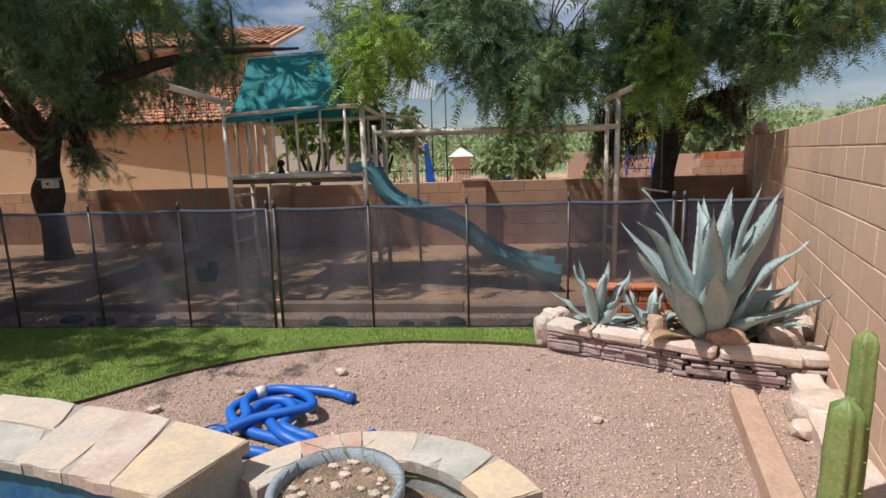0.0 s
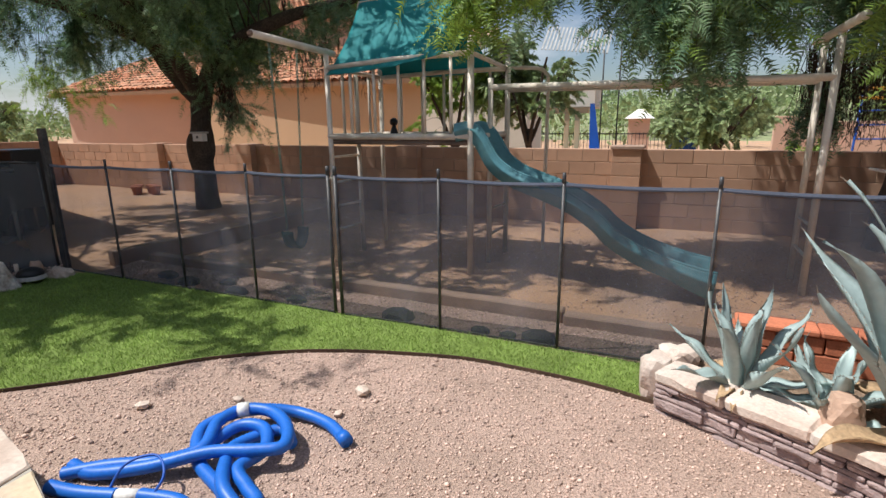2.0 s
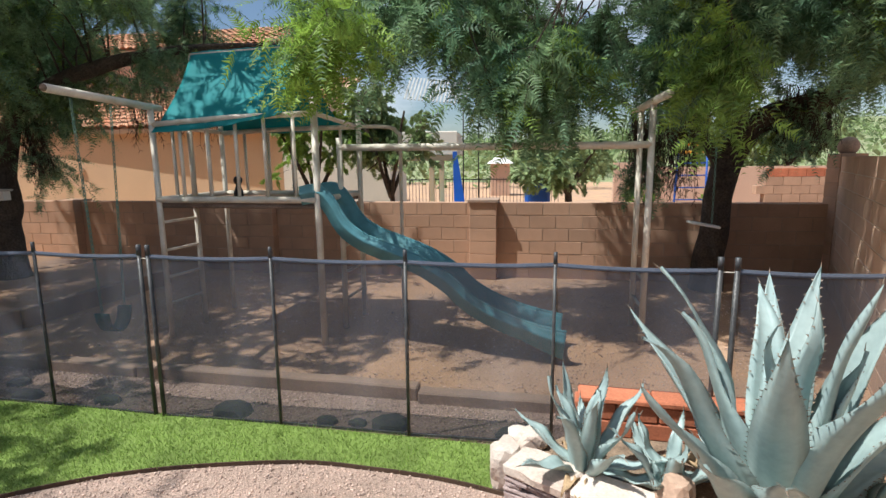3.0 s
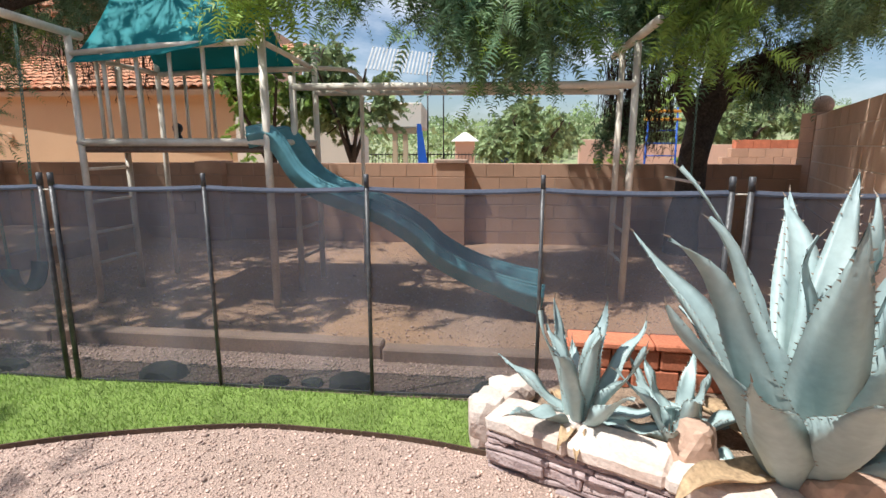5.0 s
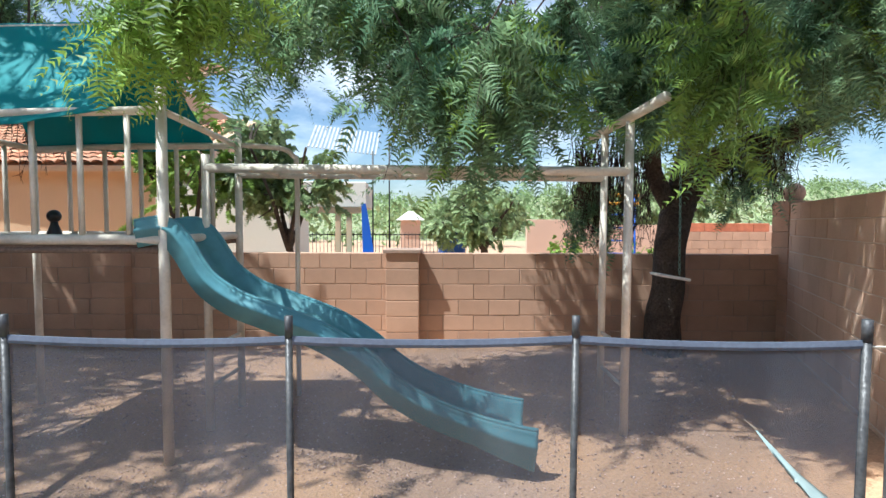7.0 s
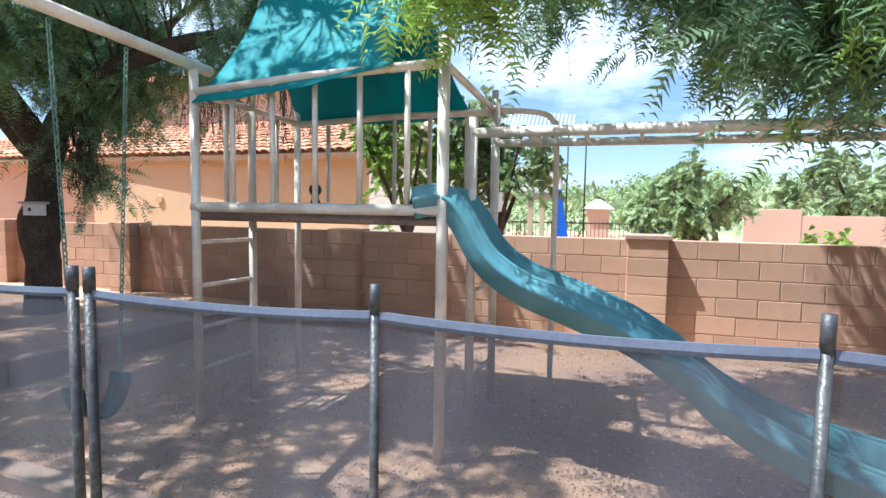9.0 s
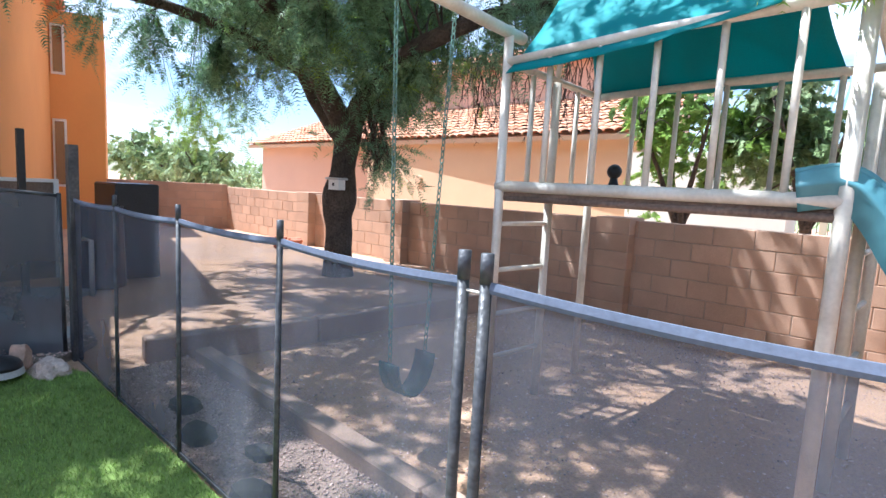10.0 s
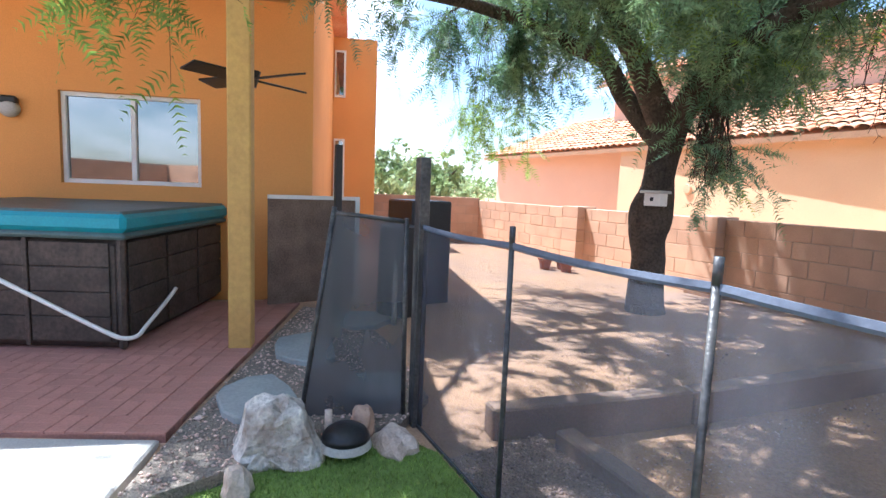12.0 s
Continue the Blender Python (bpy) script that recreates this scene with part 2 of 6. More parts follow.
M_PAVER = material("red_paver", (0.45, 0.22, 0.175), 0.9, var=0.15, scale=4, fine=70, rand=0.05)
M_ROCK = material("boulder", (0.68, 0.63, 0.57), 0.9, var=0.3, scale=7, fine=40, bump=0.8, second=(0.34, 0.27, 0.22), dist=0.03)
M_FLAT = material("step_stone", (0.34, 0.36, 0.35), 0.85, var=0.12, scale=4, fine=50)
M_BLACK = material("black_plastic", (0.02, 0.02, 0.022), 0.4, var=0.2)
M_IRON = material("dark_iron", (0.03, 0.03, 0.03), 0.5, var=0.2)
M_BLUE = material("blue_paint", (0.02, 0.10, 0.45), 0.5, var=0.1)
M_HILL = material("hill_scrub", (0.26, 0.30, 0.15), 0.95, var=0.3, scale=0.4, fine=3, second=(0.25, 0.25, 0.14))
M_TERRA = material("terracotta", (0.36, 0.13, 0.07), 0.85, var=0.2)
M_YELLOW = material("yellow_paint", (0.75, 0.36, 0.04), 0.5, var=0.1)
M_WATER = material("pool_water", (0.08, 0.42, 0.55), 0.08, var=0.1, scale=4, fine=12, bump=0.1)
M_SILVER = material("silver_grille", (0.45, 0.45, 0.43), 0.5, var=0.2)


# ---- mesh helpers ----
def fast_mesh(name, verts, faces, mat):
    """A mesh from arrays: verts (n, 3), faces (m, k) of one size."""
    verts = np.asarray(verts, dtype=np.float32).reshape(-1, 3)
    faces = np.asarray(faces, dtype=np.int32)
    me = bpy.data.meshes.new(name)
    k = faces.shape[1]
    me.vertices.add(len(verts))
    me.vertices.foreach_set("co", verts.ravel())
    me.loops.add(faces.size)
    me.loops.foreach_set("vertex_index", faces.ravel())
    me.polygons.add(len(faces))
    me.polygons.foreach_set("loop_start", np.arange(0, faces.size, k, dtype=np.int32))
    me.polygons.foreach_set("loop_total", np.full(len(faces), k, dtype=np.int32))
    me.materials.append(mat)
    me.update(calc_edges=True)
    me.validate()
    return me


def part(name, bm, mat, parent=None, label="", smooth=False, matrix=None):
    me = bpy.data.meshes.new(name)
    if smooth:
        for f in bm.faces:
            f.smooth = True
    bm.to_mesh(me)
    bm.free()
    me.materials.append(mat)
    ob = new(name, me)
    if parent is not None:
        ob.parent = parent
    if matrix is not None:
        ob.matrix_basis = matrix
    if label:
        tagged(ob, label)
    return ob


def share(name, me, parent, matrix):
    ob = new(name, me)
    ob.parent = parent
    ob.matrix_basis = matrix
    return ob


def base(name, at, label, category, group="", kind=""):
    ob = new(name)
    ob.empty_display_size = 0.1
    ob.location = at
    return tagged(ob, label, category, group, kind)


def box(bm, lo, hi, bevel=0.0, m=None):
    lo, hi = Vector(lo), Vector(hi)
    r = bmesh.ops.create_cube(bm, size=1.0)
    vs = r["verts"]
    for v in vs:
        v.co = Vector((lo[i] + (v.co[i] + 0.5) * (hi[i] - lo[i]) for i in range(3)))
    if bevel:
        es = list({e for v in vs for e in v.link_edges})
        out = bmesh.ops.bevel(bm, geom=es, offset=bevel, segments=1, affect='EDGES', profile=0.5)
        vs = list({v for f in out["faces"] for v in f.verts} | {v for v in vs if v.is_valid})
    if m is not None:
        for v in vs:
            v.co = m @ v.co
    return vs


def bm_box(lo, hi, bevel=0.0, m=None):
    bm = bmesh.new()
    box(bm, lo, hi, bevel, m)
    return bm


def tube(bm, pts, radii, sides=8, cap=True):
    """A tube along points, with a radius for each."""
    pts = [Vector(p) for p in pts]
    if not hasattr(radii, "__len__"):
        radii = [radii] * len(pts)
    rings = []
    up = Vector((0.31, 0.17, 0.93))
    for i, p in enumerate(pts):
        d = (pts[min(i + 1, len(pts) - 1)] - pts[max(i - 1, 0)]).normalized()
        if abs(d.dot(up)) > 0.97:
            up = Vector((0.93, 0.31, 0.17))
        a = d.cross(up).normalized()
        up = a.cross(d).normalized()
        b = up
        rings.append([bm.verts.new(p + (a * math.cos(2 * math.pi * k / sides) + b * math.sin(2 * math.pi * k / sides)) * radii[i]) for k in range(sides)])
    for r0, r1 in zip(rings, rings[1:]):
        for k in range(sides):
            bm.faces.new((r0[k], r0[(k + 1) % sides], r1[(k + 1) % sides], r1[k]))
    if cap:
        bm.faces.new(rings[0][::-1])
        bm.faces.new(rings[-1])


def pipe(name, pts, radius, mat, parent, sides=10, label=""):
    bm = bmesh.new()
    tube(bm, pts, radius, sides)
    return part(name, bm, mat, parent, label, smooth=True)


def smooth_line(pts, n=8):
    """Catmull-Rom through points."""
    pts = [Vector(p) for p in pts]
    out = []
    for i in range(len(pts) - 1):
        p0, p1, p2, p3 = pts[max(i - 1, 0)], pts[i], pts[i + 1], pts[min(i + 2, len(pts) - 1)]
        for k in range(n):
            t = k / n
            out.append(0.5 * ((2 * p1) + (p2 - p0) * t + (2 * p0 - 5 * p1 + 4 * p2 - p3) * t * t + (3 * p1 - p0 - 3 * p2 + p3) * t ** 3))
    return out + [pts[-1]]


def slab(bm, outline, z0, z1, bevel=0.0):
    """A flat plate with the given outline, from z0 to z1."""
    low = [bm.verts.new((x, y, z0)) for x, y in outline]
    high = [bm.verts.new((x, y, z1)) for x, y in outline]
    n = len(outline)
    area = sum(outline[i][0] * outline[(i + 1) % n][1] - outline[(i + 1) % n][0] * outline[i][1] for i in range(n))
    if area < 0:
        low.reverse()
        high.reverse()
    bm.faces.new(low[::-1])
    top = bm.faces.new(high)
    for i in range(n):
        bm.faces.new((low[i], low[(i + 1) % n], high[(i + 1) % n], high[i]))
    if bevel:
        bmesh.ops.bevel(bm, geom=list(top.edges), offset=bevel, segments=1, affect='EDGES', profile=0.5)


def rough_stone(seed, size, detail=2, rough=0.25, flat=0.0):
    bm = bmesh.new()
    bmesh.ops.create_icosphere(bm, subdivisions=detail, radius=0.5)
    off = Vector((seed * 3.7, seed * 1.3, seed * 2.1))
    for v in bm.verts:
        n1 = noise.noise(v.co * 2.2 + off)
        n2 = noise.noise(v.co * 5.5 + off)
        v.co = v.co * (1 + rough * n1 * 1.4 + rough * 0.5 * n2)
        for i in range(3):
            v.co[i] = max(-0.42, min(0.42, v.co[i]))
        v.co = Vector((v.co.x * size[0], v.co.y * size[1], v.co.z * size[2]))
        if flat and v.co.z < -flat:
            v.co.z = -flat
    return bm


# ---- ground ----
def fence_y(x):
    return 4.90 + (-0.105) * (x - 0.18) if x > -1.6 else 5.087 - 0.085 * (x + 1.6)


def kerb_y(x):
    return 5.49 - 0.115 * (x - 0.18)


def ground_z(x, y):
    z = -0.02
    if y > kerb_y(x) and x > -4.85:
        z = -0.06
    if x < -5.1:
        z += 0.08 * min(1.0, (-5.1 - x) / 0.6)
    if y > kerb_y(x) and x < -5.22 + 0.2 * (y - 5.8):
        z = 0.10
    return z


def ground():
    xs = np.concatenate([[-1500, -300, -80, -40, -25], np.linspace(-16, 9, 126), [20, 40, 80, 300, 1500]])
    ys = np.concatenate([[-1500, -300, -60, -20, -8], np.linspace(-4, 14, 91), [25, 40, 80, 300, 1500]])
    verts = []
    for y in ys:
        for x in xs:
            z = ground_z(x, y) if -16 <= x <= 9 and -4 <= y <= 14 else 0.0
            if y < 6.2 and x > -4.4:
                bump = 0.0
            else:
                bump = 0.02 * noise.noise(Vector((x * 0.9, y * 0.9, 0))) if -16 <= x <= 9 and -4 <= y <= 14 else -0.05
            verts.append((x, y, z + bump))
    nx = len(xs)
    faces = [(j * nx + i, j * nx + i + 1, (j + 1) * nx + i + 1, (j + 1) * nx + i) for j in range(len(ys) - 1) for i in range(nx - 1)]
    tagged(new("ground", fast_mesh("ground", verts, faces, M_DIRT)), "bare reddish-brown desert dirt, dry and raked", "ground", kind="structure")


ground()

LAWN_EDGE = [(-4.2, 2.85), (-3.35, 3.05), (-2.65, 3.50), (-2.31, 3.81), (-2.05, 4.03), (-1.6, 4.28), (-1.1, 4.44), (-0.43, 4.54), (0.05, 4.50), (0.45, 4.43), (0.80, 4.32)]
EDGE_LINE = [(p.x, p.y) for p in smooth_line([(x, y, 0) for x, y in LAWN_EDGE], 6)]


def fill_sheet(name, outline, z, mat, label, category):
    bm = bmesh.new()
    slab(bm, outline, -0.12, z)
    return tagged(part(name, bm, mat), label, category, kind="structure")


# gravel bed in front of the lawn
GRAVEL_OUT = EDGE_LINE + [(1.2, 4.0), (2.7, 3.3), (1.9, 1.4), (1.0, -0.9), (-4.0, -0.9), (-4.6, 2.4)]
fill_sheet("gravel_bed", GRAVEL_OUT, 0.004, M_GRAVEL, "bed of pinkish-tan crushed gravel inside steel edging", "gravel")
LAWN_OUT = EDGE_LINE + [(0.98, 4.62), (1.0, fence_y(1.0) - 0.02)] + [(x, fence_y(x) - 0.02) for x in (0.2, -0.7, -1.6, -2.5, -3.4, -4.3, -4.95)] + [(-5.2, 5.25), (-5.25, 4.9), (-5.15, 4.45), (-5.05, 3.95), (-4.9, 3.2)]
fill_sheet("lawn", LAWN_OUT, 0.016, M_TURF, "short green artificial turf, dappled with tree shade", "lawn")
LAWN2_OUT = [(-2.08, 2.27), (-2.14, 1.95), (-2.28, 1.5), (-2.6, 0.6), (-5.0, 0.6), (-5.0, 2.54), (-4.0, 2.60), (-3.25, 2.57), (-2.55, 2.42), (-2.2, 2.31)]
fill_sheet("lawn_patch", LAWN2_OUT, 0.016, M_TURF, "second patch of short green turf inside the curved bench", "lawn")
# strip of gravel between fence and kerb
STRIP_OUT = [(-4.9, fence_y(-4.9) + 0.02), (-1.6, fence_y(-1.6) + 0.02), (2.2, fence_y(2.2) + 0.02), (2.6, 5.2), (1.9, kerb_y(1.9) - 0.06), (-4.9, kerb_y(-4.9) - 0.06)]
fill_sheet("gravel_strip", STRIP_OUT, -0.004, M_GRAVEL, "narrow strip of brown gravel between mesh fence and low kerb", "gravel")


# grey gravelly soil between the patio, the lawn and the gate
PATH_OUT = [(-5.62, 4.16), (-5.12, 3.92), (-5.06, 4.0), (-5.16, 4.45), (-5.26, 4.9), (-5.24, 5.28), (-5.5, 5.6), (-6.6, 5.85), (-7.9, 5.95), (-8.2, 5.55), (-6.9, 4.85)]
fill_sheet("path_soil", PATH_OUT, 0.072, M_PATH, "grey-brown gravelly soil path with flat stones", "path")


def inside(x, y, poly):
    n, c = len(poly), False
    j = n - 1
    for i in range(n):
        if (poly[i][1] > y) != (poly[j][1] > y) and x < (poly[j][0] - poly[i][0]) * (y - poly[i][1]) / (poly[j][1] - poly[i][1]) + poly[i][0]:
            c = not c
        j = i
    return c


def scatter(poly, count, rng):
    a = np.array(poly)
    lo, hi = a.min(0), a.max(0)
    out = []
    while len(out) < count:
        x, y = rng.uniform(lo[0], hi[0]), rng.uniform(lo[1], hi[1])
        if inside(x, y, poly):
            out.append((x, y))
    return np.array(out)


def steel_edging():
    ed = base("lawn_edging", (0, 0, 0), "thin dark rusty steel edging between gravel and turf", "edging", kind="structure")
    for name, line in (("edging_strip", EDGE_LINE[8:]), ("edging_strip", LAWN2_OUT[:4])):
        bm = bmesh.new()
        left, right = [], []
        for i, (x, y) in enumerate(line):
            x0, y0 = line[max(i - 1, 0)]
            x1, y1 = line[min(i + 1, len(line) - 1)]
            d = Vector((x1 - x0, y1 - y0)).normalized()
            left.append((x - d.y * 0.004, y + d.x * 0.004))
            right.append((x + d.y * 0.004, y - d.x * 0.004))
        slab(bm, left + right[::-1], -0.05, 0.03)
        part(name, bm, M_EDGE, ed)


steel_edging()


def grass():
    rng = np.random.default_rng(5)
    for name, poly, n in (("grass", LAWN_OUT, 75000), ("grass_patch", LAWN2_OUT, 30000)):
        p = scatter(poly, n, rng)
        h = rng.uniform(0.012, 0.030, n)
        a = rng.uniform(0, 2 * np.pi, n)
        w = rng.uniform(0.0018, 0.0035, n)
        lean = rng.uniform(0.0, 0.026, n)
        b = rng.uniform(0, 2 * np.pi, n)
        dx, dy = np.cos(a) * w, np.sin(a) * w
        v = np.empty((n, 3, 3))
        v[:, 0] = np.stack([p[:, 0] - dx, p[:, 1] - dy, np.full(n, 0.012)], 1)
        v[:, 1] = np.stack([p[:, 0] + dx, p[:, 1] + dy, np.full(n, 0.012)], 1)
        v[:, 2] = np.stack([p[:, 0] + np.cos(b) * lean, p[:, 1] + np.sin(b) * lean, 0.014 + h], 1)
        tagged(new(name, fast_mesh(name, v.reshape(-1, 3), np.arange(n * 3).reshape(n, 3), M_BLADE)), "short blades of green artificial grass", "grass", kind="stuff")


grass()


def pebbles():
    rng = np.random.default_rng(9)
    ico = np.array([(1, 0, 0), (-1, 0, 0), (0, 1, 0), (0, -1, 0), (0, 0, 1), (0, 0, -1)], dtype=float) + 0.0
    tri = np.array([(0, 2, 4), (2, 1, 4), (1, 3, 4), (3, 0, 4), (2, 0, 5), (1, 2, 5), (3, 1, 5), (0, 3, 5)])
    for name, poly, n, z0, lo, hi in (("gravel", GRAVEL_OUT, 52000, 0.004, 0.0048, 0.0105), ("strip_gravel", STRIP_OUT, 9000, -0.004, 0.005, 0.011),
                                          ("dirt_litter", [(-4.6, 6.2), (2.6, 5.6), (4.6, 9.5), (-4.2, 10.2)], 14000, -0.055, 0.004, 0.011), ("path_gravel", PATH_OUT, 3500, 0.072, 0.005, 0.014), ("terrace_litter", [(-11.0, 7.0), (-5.2, 6.2), (-4.6, 10.2), (-10.5, 10.6)], 5000, 0.10, 0.003, 0.009)):
        p = scatter(poly, n, rng)
        s = rng.uniform(lo, hi, n) * (1 + (rng.random(n) > 0.985) * rng.uniform(0.3, 1.3, n))
        q = rng.uniform(0.6, 1.25, (n, 3)) * s[:, None]
        q[:, 2] *= 0.7
        jit = rng.uniform(0.7, 1.25, (n, 6, 1))
        v = ico[None] * jit * q[:, None, :]
        ang = rng.uniform(0, 2 * np.pi, n)
        c, sn = np.cos(ang)[:, None], np.sin(ang)[:, None]
        x, y = v[:, :, 0] * c - v[:, :, 1] * sn, v[:, :, 0] * sn + v[:, :, 1] * c
        v[:, :, 0], v[:, :, 1] = x + p[:, 0:1], y + p[:, 1:2]
        v[:, :, 2] += z0 + q[:, 2:3] * 0.45
        f = tri[None] + (np.arange(n) * 6)[:, None, None]
        tagged(new(name, fast_mesh(name, v.reshape(-1, 3), f.reshape(-1, 3), M_PEBBLE)), "loose pinkish-tan crushed gravel" if "gravel" in name else "fine stones and dry litter on dirt", "gravel", kind="stuff")
    # larger pale stones lying about
    for k in range(16):
        x, y = scatter(GRAVEL_OUT[:66] + [(1.3, 2.6), (-0.4, 2.9)], 1, rng)[0]
        r = rng.uniform(0.03, 0.065)
        ob = part("stone", rough_stone(k, (r * 2, r * 1.5, r), 1, 0.3), M_STONE_PALE)
        ob.location = (x, y, 0.01 + r * 0.3)
        ob.rotation_euler = (0, 0, rng.uniform(0, 6))
        tagged(ob, "small pale loose stone lying on the gravel", "stone", "loose stones on gravel")


pebbles()


# ---- block walls ----
def block_wall(name, a, b, z0, z1, thick, label, singles, proud=0.006, mats=(M_BLOCK, M_BLOCKJOIN, M_MORTAR)):
    """A wall of 0.4 x 0.2 m blocks from a to b; blocks within the stretch singles are objects, the rest one mesh."""
    a, b = Vector((*a, 0)), Vector((*b, 0))
    L = (b - a).length
    turn = math.atan2(b.y - a.y, b.x - a.x)
    root = base(name, (a.x, a.y, 0), label, "wall", kind="structure")
    root.rotation_euler = (0, 0, turn)
    part("wall_core", bm_box((0, -thick / 2, z0), (L, thick / 2, z1 - 0.004)), mats[2], root)
    bl, bh, gap = 0.40, 0.203, 0.010
    protos = {}
    rest_v, rest_f = [], []
    rows = int(math.ceil((z1 - z0) / bh))
    for r in range(rows):
        top = z1 - r * bh
        x = -bl / 2 if r % 2 else 0.0
        while x < L:
            lo, hi = max(x, 0), min(x + bl, L)
            x += bl
            if hi - lo < 0.05:
                continue
            w = round(hi - lo - gap, 3)
            if w not in protos:
                bm = bm_box((0, -thick / 2 - proud, -bh + gap), (w, thick / 2 + proud, 0), 0.004)
                me = bpy.data.meshes.new("block")
                bm.to_mesh(me)
                bm.free()
                me.materials.append(mats[0])
                protos[w] = (me, np.array([v.co[:] for v in me.vertices]), [list(p.vertices) for p in me.polygons])
            me, vv, ff = protos[w]
            jig = random.uniform(-0.0025, 0.0025)
            if any(s0 <= lo <= s1 for s0, s1 in singles):
                share("block", me, root, Matrix.Translation((lo, jig, top)))
            else:
                n0 = sum(len(q) for q in rest_v)
                rest_v.append(vv + np.array((lo, jig, top)))
                rest_f += [[i + n0 for i in f] for f in ff]
    if rest_v:
        me = bpy.data.meshes.new("blocks")
        me.from_pydata(np.concatenate(rest_v).tolist(), [], rest_f)
        me.materials.append(mats[1])
        ob = new("blocks", me)
        ob.parent = root
        tagged(ob, kind="stuff")
    return root


BACK_A, BACK_B = (-13.2, 11.28), (5.56, 9.70)


def back_y(x):
    return BACK_A[1] + (x - BACK_A[0]) * (BACK_B[1] - BACK_A[1]) / (BACK_B[0] - BACK_A[0])


def pier(at, w, z0, z1, turn, label, cap=None):
    ob = base("wall_pier", (at[0], at[1], 0), label, "pier", "wall piers", kind="structure")
    ob.rotation_euler = (0, 0, turn)
    z = z1
    k = 0
    while z > z0:
        part("block", bm_box((-w / 2, -w / 2, z - 0.195), (w / 2, w / 2, z), 0.005), M_BLOCK, ob)
        z -= 0.203
        k += 1
    part("pier_core", bm_box((-w / 2 + 0.008, -w / 2 + 0.008, z0), (w / 2 - 0.008, w / 2 - 0.008, z1 - 0.01)), M_MORTAR, ob)
    if cap == "flat":
        part("cap", bm_box((-w / 2 - 0.03, -w / 2 - 0.03, z1), (w / 2 + 0.03, w / 2 + 0.03, z1 + 0.05), 0.008), M_KERB, ob)
    if cap == "ball":
        bm = bmesh.new()
        bmesh.ops.create_uvsphere(bm, u_segments=16, v_segments=10, radius=0.13)
        part("cap", bm, M_KERB, ob, smooth=True, matrix=Matrix.Translation((0, 0, z1 + 0.10)))
    return ob


TURN = math.atan2(BACK_B[1] - BACK_A[1], BACK_B[0] - BACK_A[0])
pier((0.62, back_y(0.62) - 0.06), 0.42, -0.2, 1.15, TURN, "brown block pier of the garden wall with flat cap", "flat")
for px in (-3.1, -6.9, -9.6):
    pier((px, back_y(px) - 0.06), 0.42, -0.2, 1.17, TURN, "brown block pier of the garden wall")
pier((5.66, 9.58), 0.34, -0.2, 1.84, TURN, "dark block corner pier with a round ball cap", "ball")


# ---- low kerbs in the play area ----
def kerb(a, b, z0, z1, w):
    d = Vector((b[0] - a[0], b[1] - a[1], 0))
    m = pose(a[0], a[1], 0, 0, 0, math.degrees(math.atan2(d.y, d.x)))
    bm = bm_box((0, -w / 2, z0), (d.length, w / 2, z1), 0.012)
    bmesh.ops.subdivide_edges(bm, edges=[e for e in bm.edges if e.calc_length() > 0.6], cuts=10)
    for v in bm.verts:
        if v.co.z > 0:
            v.co += Vector((0, 0.006 * noise.noise(v.co * 3), 0.008 * noise.noise(v.co * 4 + Vector((3, 1, 2)))))
    ob = part("kerb", bm, M_KERB, matrix=m)
    return tagged(ob, "weathered brown concrete kerb edging the play area", "kerb", "low kerbs")


kerb((-4.75, kerb_y(-4.75)), (-2.3, kerb_y(-2.3)), -0.2, 0.09, 0.13)
kerb((-2.29, kerb_y(-2.29)), (0.17, kerb_y(0.17) + 0.02), -0.2, 0.10, 0.12)
kerb((0.18, kerb_y(0.18) - 0.03), (2.4, kerb_y(2.4)), -0.2, 0.085, 0.13)
kerb((-5.05, 5.75), (-4.72, 7.1), -0.2, 0.16, 0.14)
kerb((-4.71, 7.11), (-4.35, 9.4), -0.2, 0.16, 0.14)


# ---- mesh pool fence ----
FENCE = base("mesh_fence", (0, 0, 0), "dark see-through mesh pool fence on thin metal poles", "fence")


def fence_post(x, y, z1, tall=False, r=0.014):
    if tall:
        return part("gate_post", bm_box((-0.032, -0.032, -0.1), (0.032, 0.032, z1), 0.004), M_POLE, FENCE, "tall square dark gate post", matrix=Matrix.Translation((x, y, 0)))
    bm = bmesh.new()
    tube(bm, [(0, 0, -0.08), (0, 0, z1 - 0.07)], r, 10)
    post = part("post", bm, M_POLE, FENCE, smooth=True, matrix=Matrix.Translation((x, y, 0)))
    pipe("collar", [(0, 0, z1 - 0.07), (0, 0, z1)], r + 0.0012, M_COLLAR, post, 10)
    return post


